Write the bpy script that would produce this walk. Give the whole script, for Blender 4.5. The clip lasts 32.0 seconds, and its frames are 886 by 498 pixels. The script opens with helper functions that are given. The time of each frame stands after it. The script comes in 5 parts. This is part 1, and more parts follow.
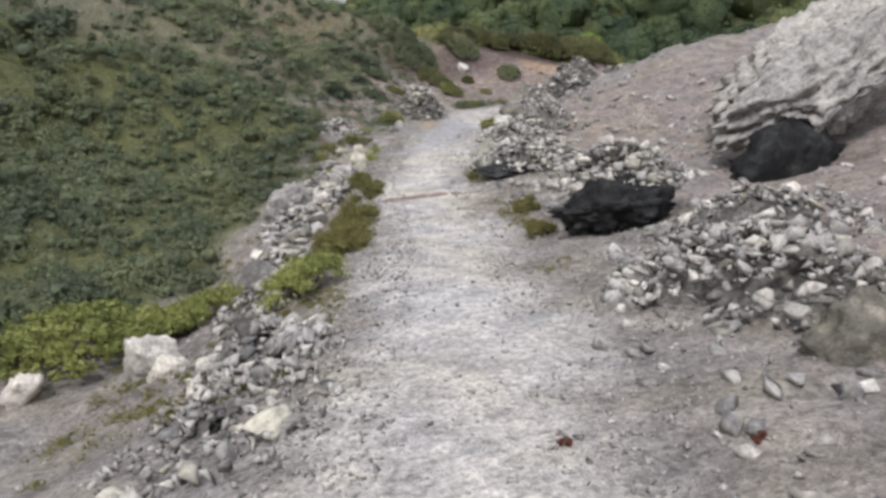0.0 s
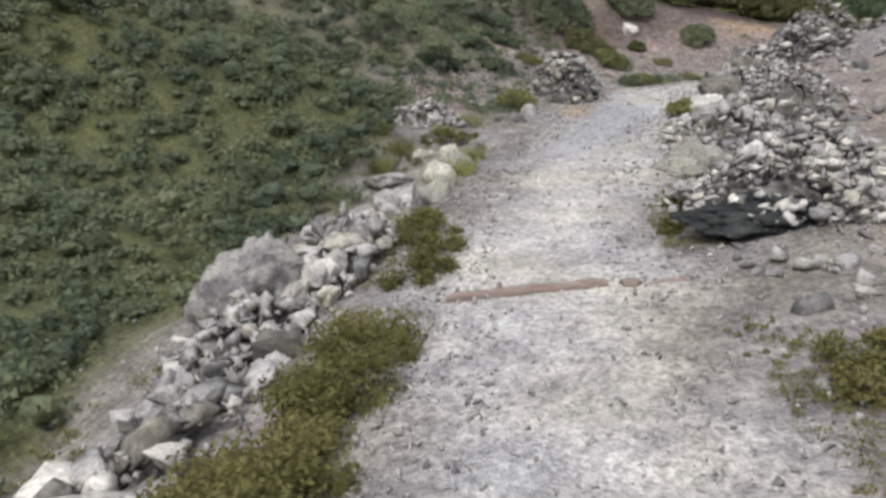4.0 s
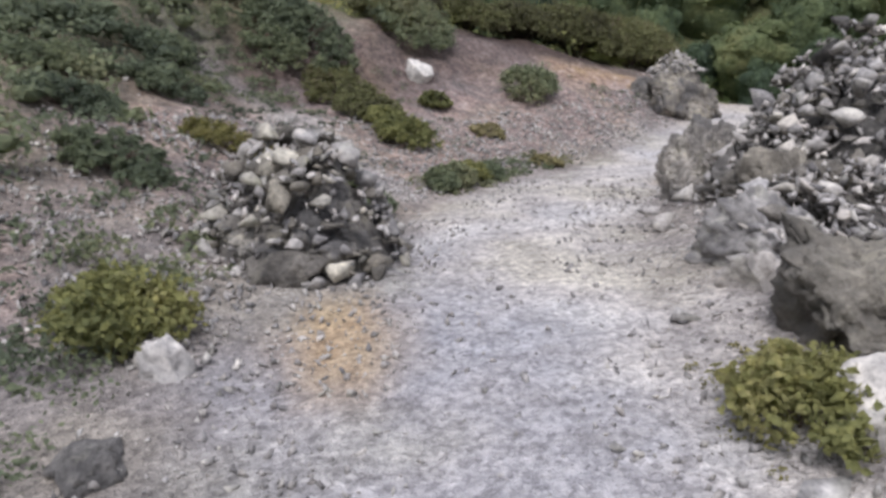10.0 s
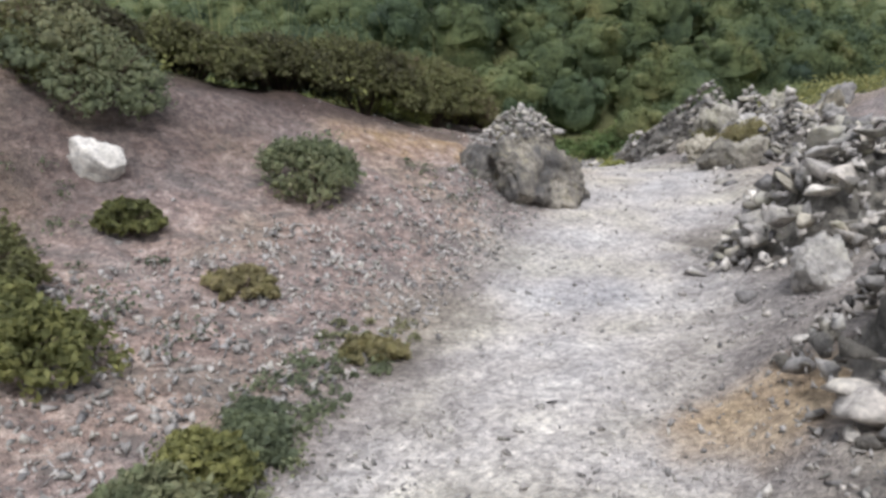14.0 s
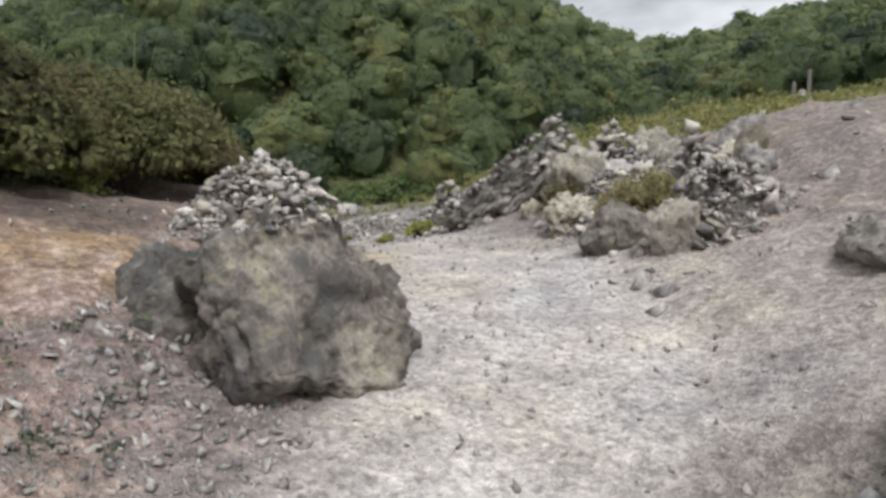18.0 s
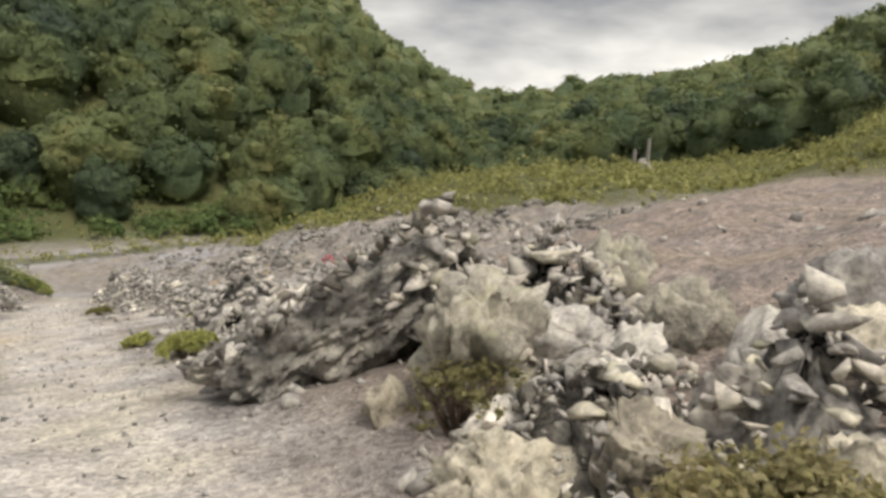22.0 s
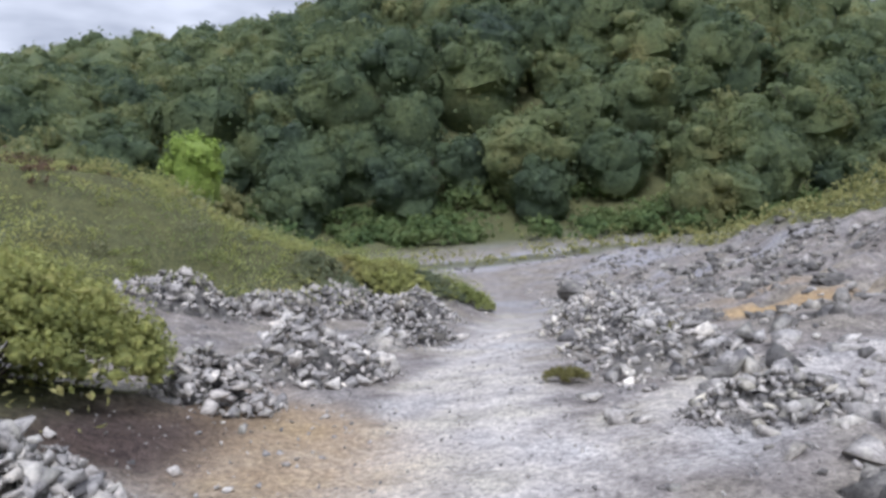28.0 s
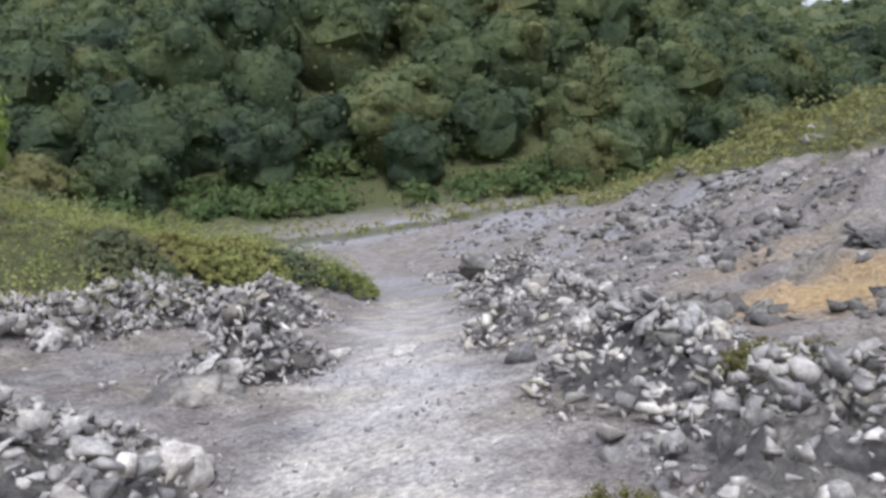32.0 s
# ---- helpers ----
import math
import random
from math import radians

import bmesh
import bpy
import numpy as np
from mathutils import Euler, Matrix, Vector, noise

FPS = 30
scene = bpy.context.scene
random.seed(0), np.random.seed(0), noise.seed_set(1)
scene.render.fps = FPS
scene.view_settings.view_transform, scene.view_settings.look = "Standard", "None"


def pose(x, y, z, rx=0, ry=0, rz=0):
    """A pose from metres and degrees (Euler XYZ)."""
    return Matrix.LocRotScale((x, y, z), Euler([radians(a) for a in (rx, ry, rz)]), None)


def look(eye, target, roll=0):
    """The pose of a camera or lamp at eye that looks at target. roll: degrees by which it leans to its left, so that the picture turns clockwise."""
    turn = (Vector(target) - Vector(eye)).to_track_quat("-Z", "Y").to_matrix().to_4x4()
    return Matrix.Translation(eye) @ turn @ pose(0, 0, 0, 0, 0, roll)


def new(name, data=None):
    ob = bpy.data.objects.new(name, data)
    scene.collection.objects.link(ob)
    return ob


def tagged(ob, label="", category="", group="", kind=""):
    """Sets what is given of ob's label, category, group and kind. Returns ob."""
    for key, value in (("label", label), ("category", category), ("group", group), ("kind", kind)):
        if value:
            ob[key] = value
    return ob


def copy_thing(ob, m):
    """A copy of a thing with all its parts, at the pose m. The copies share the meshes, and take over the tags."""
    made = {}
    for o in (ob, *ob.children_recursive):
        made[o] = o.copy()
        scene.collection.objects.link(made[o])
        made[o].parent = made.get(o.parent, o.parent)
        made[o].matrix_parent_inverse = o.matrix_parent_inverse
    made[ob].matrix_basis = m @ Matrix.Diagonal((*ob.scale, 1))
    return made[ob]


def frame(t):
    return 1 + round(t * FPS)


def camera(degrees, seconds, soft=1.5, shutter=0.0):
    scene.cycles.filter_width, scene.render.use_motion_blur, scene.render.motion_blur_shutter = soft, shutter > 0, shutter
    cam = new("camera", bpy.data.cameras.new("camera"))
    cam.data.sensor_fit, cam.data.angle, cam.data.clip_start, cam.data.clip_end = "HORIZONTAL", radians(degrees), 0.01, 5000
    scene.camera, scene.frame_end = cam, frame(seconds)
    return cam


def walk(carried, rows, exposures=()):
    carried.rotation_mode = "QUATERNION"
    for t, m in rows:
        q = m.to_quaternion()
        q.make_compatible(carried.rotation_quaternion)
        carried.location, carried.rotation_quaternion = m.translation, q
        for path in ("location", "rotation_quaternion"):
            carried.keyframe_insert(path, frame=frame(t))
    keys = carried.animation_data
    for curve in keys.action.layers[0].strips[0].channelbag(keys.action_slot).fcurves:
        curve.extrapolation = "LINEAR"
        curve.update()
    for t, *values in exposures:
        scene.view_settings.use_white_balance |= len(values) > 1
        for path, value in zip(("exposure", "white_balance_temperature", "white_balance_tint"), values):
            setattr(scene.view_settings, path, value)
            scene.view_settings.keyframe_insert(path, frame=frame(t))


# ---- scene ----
cam = camera(62.0, 32.0, 3.2)
# time, place of the eye, tilt, lean and turn
PATH = [
    (0.0, 0.001, 0.001, 1.624, 73.18, 2.66, -0.88),
    (0.5, 0.025, 0.991, 1.476, 73.52, 5.58, 5.82),
    (1.0, 0.241, 1.957, 1.350, 69.69, 5.83, 0.13),
    (1.5, 0.185, 2.806, 1.240, 72.82, 3.70, 8.23),
    (2.0, 0.269, 3.673, 1.098, 71.85, 4.56, -0.24),
    (2.5, 0.140, 4.510, 0.959, 74.28, 3.81, 8.24),
    (3.0, 0.204, 5.404, 0.849, 70.80, 4.95, 0.45),
    (3.5, 0.111, 6.306, 0.778, 72.88, 4.64, 9.73),
    (5.5, -0.103, 9.822, 0.384, 72.14, 2.24, 10.21),
    (6.0, -0.124, 10.644, 0.330, 70.29, 2.99, 3.58),
    (6.5, -0.242, 11.394, 0.342, 71.91, 4.14, 12.29),
    (7.0, -0.376, 12.107, 0.373, 73.67, 3.18, 6.43),
    (7.5, -0.471, 12.833, 0.426, 73.25, 3.64, 7.36),
    (8.0, -0.593, 13.500, 0.461, 74.33, 3.61, 7.27),
    (8.5, -0.450, 14.243, 0.443, 75.29, 3.57, 2.98),
    (9.0, -0.409, 14.975, 0.434, 78.82, 2.17, 0.25),
    (9.5, -0.201, 15.746, 0.388, 76.88, 2.84, -7.14),
    (10.0, -0.138, 16.408, 0.439, 74.92, 2.08, -8.13),
    (10.5, -0.020, 17.088, 0.455, 75.00, 1.23, -12.93),
    (11.0, 0.075, 17.755, 0.545, 74.63, 1.60, -11.31),
    (11.5, 0.104, 18.415, 0.554, 73.90, 2.92, -13.47),
    (12.0, 0.286, 18.932, 0.555, 74.34, 4.01, -16.18),
    (12.5, 0.445, 19.488, 0.601, 75.35, 4.22, -18.64),
    (13.0, 0.585, 20.098, 0.662, 75.68, 3.72, -24.52),
    (13.5, 0.818, 20.624, 0.655, 76.18, 2.80, -25.11),
    (14.0, 0.933, 21.183, 0.590, 77.19, 3.03, -26.58),
    (14.5, 1.143, 21.706, 0.562, 77.33, 2.88, -31.19),
    (15.0, 1.393, 22.150, 0.541, 77.81, 3.39, -32.42),
    (15.5, 1.608, 22.696, 0.442, 79.12, 3.77, -37.08),
    (17.5, 3.184, 24.496, 0.412, 78.59, 1.92, -40.84),
    (18.0, 3.611, 24.958, 0.438, 79.57, 2.94, -42.75),
    (18.5, 4.123, 25.355, 0.466, 81.25, 2.20, -42.95),
    (19.0, 4.533, 25.835, 0.444, 82.74, 0.39, -42.61),
    (19.5, 4.991, 26.166, 0.417, 83.20, 0.64, -44.50),
    (20.0, 5.472, 26.535, 0.481, 83.71, -0.80, -42.88),
    (20.5, 5.907, 26.955, 0.543, 83.75, -1.50, -48.94),
    (21.0, 6.426, 27.292, 0.593, 83.44, -1.31, -54.08),
    (21.5, 6.742, 27.736, 0.611, 83.70, -2.63, -55.61),
    (22.0, 7.096, 28.187, 0.622, 82.28, -3.08, -55.34),
    (22.5, 7.480, 28.670, 0.662, 79.64, -1.72, -45.07),
    (23.0, 7.712, 29.225, 0.678, 78.12, 0.06, -38.48),
    (23.5, 8.059, 29.700, 0.655, 77.29, 0.83, -33.14),
    (24.0, 8.286, 30.201, 0.611, 78.54, 1.26, -27.97),
    (24.5, 8.554, 30.770, 0.514, 79.49, 1.00, -31.26),
    (26.5, 9.558, 33.060, 0.063, 78.77, 2.10, -30.15),
    (27.0, 9.945, 33.621, -0.049, 79.42, 0.50, -23.64),
    (27.5, 10.219, 34.147, -0.167, 79.52, 1.34, -21.26),
    (28.0, 10.574, 34.696, -0.304, 81.87, 2.12, -23.71),
    (28.5, 10.737, 35.318, -0.450, 81.07, 3.96, -13.30),
    (29.0, 11.022, 35.912, -0.546, 79.06, 3.72, -14.28),
    (29.5, 11.231, 36.517, -0.638, 79.28, 2.18, -12.32),
    (30.0, 11.640, 37.084, -0.740, 79.88, 3.41, -24.95),
    (30.5, 11.827, 37.572, -0.805, 81.72, 1.40, -28.25),
    (31.0, 12.098, 38.044, -0.884, 80.73, 1.55, -37.74),
    (31.5, 12.309, 38.567, -0.949, 79.85, 2.18, -27.07),
    (32.0, 12.534, 39.051, -1.042, 79.05, 2.85, -34.19),
]
walk(cam, [(t, pose(*p)) for t, *p in PATH], [(0.0, 0.74, 6300, 13), (4.5, 0.70, 6250, 12), (6.0, 0.61, 6250, 13), (7.0, 0.61, 6250, 14), (9.0, 0.74, 6100, 19), (10.0, 0.74, 6100, 17), (11.0, 0.74, 6150, 16), (12.0, 0.84, 6200, 14), (15.0, 0.82, 6200, 13), (18.0, 0.69, 6400, 11), (20.0, 0.76, 6600, 10), (22.0, 0.85, 7300, 10), (23.0, 0.95, 6500, 10), (24.2, 1.05, 5800, 17), (27.0, 0.94, 5800, 16), (32.0, 0.88, 5900, 15)])

# ---------------------------------------------------------------- sky and sun: a broken overcast
SUN_UP, SUN_TURN = radians(58), radians(200)
world = bpy.data.worlds.new("overcast_sky")
scene.world = world
world.use_nodes = True
wt = world.node_tree
wt.nodes.clear()


def wn(kind, **sets):
    n = wt.nodes.new(kind)
    for k, v in sets.items():
        n.inputs[k].default_value = v
    return n


w_out = wn("ShaderNodeOutputWorld")
w_bg = wn("ShaderNodeBackground", Strength=0.072)
w_sky = wn("ShaderNodeTexSky")
w_sky.sky_type = "NISHITA"
w_sky.sun_disc = False
w_sky.sun_elevation, w_sky.sun_rotation = SUN_UP, SUN_TURN
w_co = wn("ShaderNodeTexCoord")
w_map = wn("ShaderNodeMapping", Scale=(1.5, 1.5, 4.5))
w_noise = wn("ShaderNodeTexNoise", Scale=1.7, Detail=5.0, Roughness=0.5)
w_ramp = wn("ShaderNodeValToRGB")
w_ramp.color_ramp.elements[0].position, w_ramp.color_ramp.elements[1].position = 0.36, 0.66
w_ramp.color_ramp.elements[0].color = (2.9, 3.1, 3.5, 1)
w_ramp.color_ramp.elements[1].color = (11.5, 11.6, 11.6, 1)
w_mix = wn("ShaderNodeMixRGB", Fac=0.92)
wt.links.new(w_co.outputs["Generated"], w_map.inputs["Vector"])
wt.links.new(w_map.outputs["Vector"], w_noise.inputs["Vector"])
wt.links.new(w_noise.outputs["Fac"], w_ramp.inputs["Fac"])
# an overcast sky is brighter overhead than low down
w_xyz = wn("ShaderNodeSeparateXYZ")
w_lift = wn("ShaderNodeValToRGB")
w_lift.color_ramp.elements[0].position, w_lift.color_ramp.elements[1].position = 0.10, 1.0
w_lift.color_ramp.elements[0].color, w_lift.color_ramp.elements[1].color = (1.0, 1.0, 1.0, 1), (1.5, 1.5, 1.5, 1)
w_low = w_lift.color_ramp.elements.new(0.24)
w_low.color = (0.60, 0.61, 0.63, 1)
w_mid = w_lift.color_ramp.elements.new(0.45)
w_mid.color = (0.85, 0.85, 0.86, 1)
w_zen = wn("ShaderNodeMixRGB", Fac=1.0)
w_zen.blend_type = "MULTIPLY"
wt.links.new(w_co.outputs["Generated"], w_xyz.inputs["Vector"])
wt.links.new(w_xyz.outputs["Z"], w_lift.inputs["Fac"])
wt.links.new(w_ramp.outputs["Color"], w_zen.inputs["Color1"])
wt.links.new(w_lift.outputs["Color"], w_zen.inputs["Color2"])
wt.links.new(w_sky.outputs["Color"], w_mix.inputs["Color1"])
wt.links.new(w_zen.outputs["Color"], w_mix.inputs["Color2"])
wt.links.new(w_mix.outputs["Color"], w_bg.inputs["Color"])
wt.links.new(w_bg.outputs["Background"], w_out.inputs["Surface"])
sun_data = bpy.data.lights.new("sun", "SUN")
sun_data.energy, sun_data.angle, sun_data.color = 1.5, radians(14), (1.0, 0.97, 0.92)
sun = new("sun", sun_data)
sun.matrix_world = look((0, 0, 40), (40 * math.sin(SUN_TURN - math.pi) / math.tan(SUN_UP), 40 * math.cos(SUN_TURN - math.pi) / math.tan(SUN_UP), 0))


# ---------------------------------------------------------------- materials
def shader(name, rough=0.9):
    """A new material: its node tree, its surface shader, and two short ways to add and link nodes."""
    m = bpy.data.materials.new(name)
    m.use_nodes = True
    t = m.node_tree
    bsdf = t.nodes["Principled BSDF"]
    bsdf.inputs["Roughness"].default_value = rough
    bsdf.inputs["Specular IOR Level"].default_value = 0.25

    def add(kind, *links, **sets):
        n = t.nodes.new(kind)
        for k, v in sets.items():
            n.inputs[k.replace("_", " ")].default_value = v
        for out, into in links:
            t.links.new(out, n.inputs[into])
        return n
    return m, t, bsdf, add


def ramp(add, fac, *stops):
    """A colour ramp on fac; stops: (position, colour)."""
    n = add("ShaderNodeValToRGB", (fac, "Fac"))
    e = n.color_ramp.elements
    while len(e) < len(stops):
        e.new(0.5)
    for el, (p, c) in zip(e, stops):
        el.position, el.color = p, (*c, 1)
    return n.outputs["Color"]


def mix(add, fac, a, b, how="MIX"):
    n = add("ShaderNodeMixRGB")
    n.blend_type = how
    tree = n.id_data
    for v, k in ((fac, "Fac"), (a, "Color1"), (b, "Color2")):
        if isinstance(v, (int, float)):
            n.inputs[k].default_value = v
        elif isinstance(v, tuple):
            n.inputs[k].default_value = (*v, 1)
        else:
            tree.links.new(v, n.inputs[k])
    return n.outputs["Color"]


def bumped(add, t, bsdf, h, strength, distance):
    b = add("ShaderNodeBump", (h, "Height"), Strength=strength, Distance=distance)
    t.links.new(b.outputs["Normal"], bsdf.inputs["Normal"])


def rock_material(name, low, mid, high, stain, lichen=0.35, dark=None, relief=0.014):
    """Weathered rock: mottled greys, dark patches that paint in stain and the shade of hollows, pale lichen, pitted
    relief. Each stone has its own shade.
    """
    m, t, bsdf, add = shader(name, 0.92)
    geo = add("ShaderNodeNewGeometry").outputs["Position"]
    rnd = add("ShaderNodeObjectInfo").outputs["Random"]
    isl = add("ShaderNodeNewGeometry").outputs["Random Per Island"]
    big = add("ShaderNodeTexNoise", (geo, "Vector"), Scale=3.1, Detail=6.0, Roughness=0.65).outputs["Fac"]
    fine = add("ShaderNodeTexNoise", (geo, "Vector"), Scale=26.0, Detail=8.0, Roughness=0.7).outputs["Fac"]
    pits = add("ShaderNodeTexVoronoi", (geo, "Vector"), Scale=34.0).outputs["Distance"]
    base = ramp(add, big, (0.28, low), (0.5, mid), (0.74, high))
    mott = add("ShaderNodeTexNoise", (geo, "Vector"), Scale=10.0, Detail=7.0, Roughness=0.75).outputs["Fac"]
    base = mix(add, 0.8, base, ramp(add, mott, (0.32, (0.38, 0.38, 0.39)), (0.5, (1.0, 1.0, 1.0)), (0.68, (1.4, 1.38, 1.34))), "MULTIPLY")
    base = mix(add, 0.75, base, ramp(add, fine, (0.3, (0.45, 0.45, 0.45)), (0.7, (1.35, 1.33, 1.3))), "MULTIPLY")
    own = add("ShaderNodeMath", (rnd, 0), (isl, 1))
    own.operation = "ADD"
    frac = add("ShaderNodeMath", (own.outputs[0], 0))
    frac.operation = "FRACT"
    base = mix(add, 0.8, base, ramp(add, frac.outputs[0], (0.0, (0.30, 0.30, 0.32)), (0.3, (0.72, 0.71, 0.71)), (0.55, (1.12, 1.07, 1.02)), (0.8, (0.95, 0.95, 0.97)), (1.0, (1.6, 1.56, 1.48))), "MULTIPLY")
    patch = add("ShaderNodeTexNoise", (geo, "Vector"), Scale=6.5, Detail=5.0, Roughness=0.6).outputs["Fac"]
    base = mix(add, ramp(add, patch, (0.52, (0, 0, 0)), (0.66, (lichen, lichen, lichen))), base, stain)
    warp = add("ShaderNodeTexNoise", (geo, "Vector"), Scale=4.0, Detail=4.0)
    bent = mix(add, 0.45, geo, warp.outputs["Color"], "ADD")
    crack = add("ShaderNodeTexVoronoi", (bent, "Vector"), Scale=7.5)
    crack.feature = "DISTANCE_TO_EDGE"
    rift = mix(add, 1.0, ramp(add, crack.outputs["Distance"], (0.0, (0.12, 0.12, 0.12)), (0.02, (0, 0, 0))), ramp(add, patch, (0.42, (1, 1, 1)), (0.55, (0, 0, 0))), "MULTIPLY")
    base = mix(add, rift, base, tuple(c * .3 for c in low))
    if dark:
        # dark patches: stain or crust, with the shade of hollows coloured in
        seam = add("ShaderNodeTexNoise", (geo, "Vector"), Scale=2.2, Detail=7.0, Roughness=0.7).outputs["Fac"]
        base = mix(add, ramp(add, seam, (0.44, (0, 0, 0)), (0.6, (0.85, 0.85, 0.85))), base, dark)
    t.links.new(base, bsdf.inputs["Base Color"])
    lump = add("ShaderNodeTexNoise", (geo, "Vector"), Scale=11.0, Detail=6.0, Roughness=0.7).outputs["Fac"]
    h = mix(add, 0.4, mix(add, 0.5, mix(add, 0.4, fine, pits), lump), mix(add, 1.0, (1, 1, 1), rift, "SUBTRACT"))
    bumped(add, t, bsdf, h, 1.0, relief)
    return m


STONE = rock_material("grey_stone", (0.233, 0.228, 0.223), (0.400, 0.391, 0.381), (0.577, 0.558, 0.539), (0.465, 0.456, 0.372))
PALE = rock_material("pale_stone", (0.331, 0.322, 0.313), (0.515, 0.497, 0.469), (0.681, 0.662, 0.626), (0.515, 0.488, 0.386))
CRAG = rock_material("weathered_crag", (0.18, 0.175, 0.17), (0.36, 0.35, 0.33), (0.54, 0.52, 0.48), (0.44, 0.42, 0.33), dark=(0.13, 0.125, 0.122), relief=0.09)
# black boulder crust; also painted where there is shade under rocks
BLACK = rock_material("black_rock_and_under_shade", (0.007, 0.008, 0.009), (0.018, 0.019, 0.021), (0.060, 0.066, 0.066), (0.012, 0.013, 0.013), 0.5)
YELLOW = rock_material("yellowed_stone", (0.27, 0.25, 0.19), (0.42, 0.385, 0.30), (0.53, 0.49, 0.41), (0.38, 0.32, 0.19))
TAN = rock_material("lichen_stone", (0.28, 0.27, 0.24), (0.46, 0.445, 0.39), (0.62, 0.60, 0.54), (0.44, 0.43, 0.30), 0.45)


def leaf_material(name, *shades, gloss=0.6, patch=0.9, own=0.3, grain=14.0):
    """Leaves whose shade goes from clump to clump and from plant to plant; light shines through a little."""
    m, t, bsdf, add = shader(name, gloss)
    geo = add("ShaderNodeNewGeometry")
    rnd = add("ShaderNodeObjectInfo").outputs["Random"]
    n1 = add("ShaderNodeTexNoise", (geo.outputs["Position"], "Vector"), Scale=patch, Detail=3.0).outputs["Fac"]
    n2 = ramp(add, n1, (0.3, (0, 0, 0)), (0.7, (1, 1, 1)))
    k = mix(add, own, mix(add, 0.45, n2, rnd), geo.outputs["Random Per Island"])
    col = ramp(add, k, *[(0.12 + 0.76 * i / (len(shades) - 1), c) for i, c in enumerate(shades)])
    sprig = add("ShaderNodeTexNoise", (geo.outputs["Position"], "Vector"), Scale=grain, Detail=5.0, Roughness=0.7).outputs["Fac"]
    col = mix(add, 0.8, col, ramp(add, sprig, (0.36, (0.62, 0.64, 0.66)), (0.5, (1.0, 1.0, 1.0)), (0.64, (1.4, 1.38, 1.28))), "MULTIPLY")
    t.links.new(col, bsdf.inputs["Base Color"])
    bumped(add, t, bsdf, sprig, 1.0, 1.2 / grain)
    thin = add("ShaderNodeBsdfTranslucent", (col, "Color"))
    both = add("ShaderNodeMixShader", (bsdf.outputs[0], 1), (thin.outputs[0], 2), Fac=0.35)
    t.links.new(both.outputs[0], t.nodes["Material Output"].inputs["Surface"])
    return m


# dark rock; as a heap's core it paints the shade between stones
DARK_ROCK_GAPS = rock_material("dark_rock_and_gap_shade", (0.07, 0.068, 0.065), (0.17, 0.165, 0.155), (0.30, 0.29, 0.27), (0.24, 0.225, 0.17), relief=0.08)
PITTED = rock_material("pitted_pale_rock", (0.16, 0.154, 0.140), (0.32, 0.308, 0.282), (0.50, 0.482, 0.445), (0.40, 0.38, 0.27), dark=(0.20, 0.192, 0.18), relief=0.08)
CHALK = rock_material("white_stone", (0.46, 0.45, 0.42), (0.66, 0.64, 0.60), (0.80, 0.78, 0.74), (0.62, 0.60, 0.50))
LEDGE = rock_material("beige_ledge_rock", (0.19, 0.185, 0.16), (0.32, 0.31, 0.265), (0.44, 0.43, 0.37), (0.30, 0.295, 0.21), relief=0.05)
DUN = rock_material("brown_grey_rock", (0.15, 0.142, 0.125), (0.27, 0.255, 0.22), (0.40, 0.38, 0.33), (0.33, 0.31, 0.24), dark=(0.12, 0.112, 0.10), relief=0.07)

# dark crust; its strong contrast also paints the shade of hollows
CRUST_AND_HOLLOWS = rock_material("crust_and_hollow_shade_rock", (0.05, 0.047, 0.042), (0.22, 0.21, 0.19), (0.56, 0.535, 0.47), (0.42, 0.38, 0.25), dark=(0.09, 0.088, 0.09), relief=0.06)
TAN_DUN = rock_material("light_brown_rock", (0.18, 0.168, 0.145), (0.33, 0.312, 0.27), (0.46, 0.44, 0.385), (0.38, 0.36, 0.27), relief=0.05)


SHRUB = leaf_material("shrub_leaves", (0.058, 0.078, 0.057), (0.168, 0.206, 0.138), (0.268, 0.308, 0.182), (0.372, 0.362, 0.212), patch=.8, own=.15, grain=11)
BUSH = leaf_material("bush_leaves", (0.170, 0.205, 0.076), (0.325, 0.362, 0.124), (0.490, 0.505, 0.178), (0.585, 0.530, 0.232))
HEATH = leaf_material("heath_leaves", (0.121, 0.154, 0.059), (0.303, 0.358, 0.130), (0.473, 0.495, 0.185), (0.429, 0.358, 0.176), patch=.38, own=.05, grain=7)
DRY = leaf_material("dry_leaves", (0.2, 0.19, 0.09), (0.36, 0.33, 0.165), (0.48, 0.42, 0.25), (0.3, 0.22, 0.13))
CANOPY = leaf_material("canopy_leaves", (0.069, 0.103, 0.074), (0.124, 0.173, 0.094), (0.198, 0.241, 0.109), (0.313, 0.304, 0.133), patch=.17, own=.10, grain=2.6)
VERDURE = leaf_material("undergrowth_leaves", (0.072, 0.120, 0.054), (0.120, 0.192, 0.078), (0.192, 0.264, 0.102), (0.252, 0.288, 0.120), patch=.3, own=.1, grain=1.8)
SAPLING = leaf_material("sapling_leaves", (0.20, 0.30, 0.06), (0.30, 0.42, 0.09), (0.38, 0.48, 0.13))
GRASS = leaf_material("grass_blades", (0.22, 0.25, 0.09), (0.34, 0.36, 0.15), (0.46, 0.44, 0.22), own=.4)
RED = leaf_material("red_leaves", (0.20, 0.06, 0.045), (0.30, 0.11, 0.08))
RUSSET = leaf_material("russet_heath_leaves", (0.120, 0.085, 0.060), (0.220, 0.150, 0.100), (0.300, 0.225, 0.130), patch=.6, own=.1, grain=7)
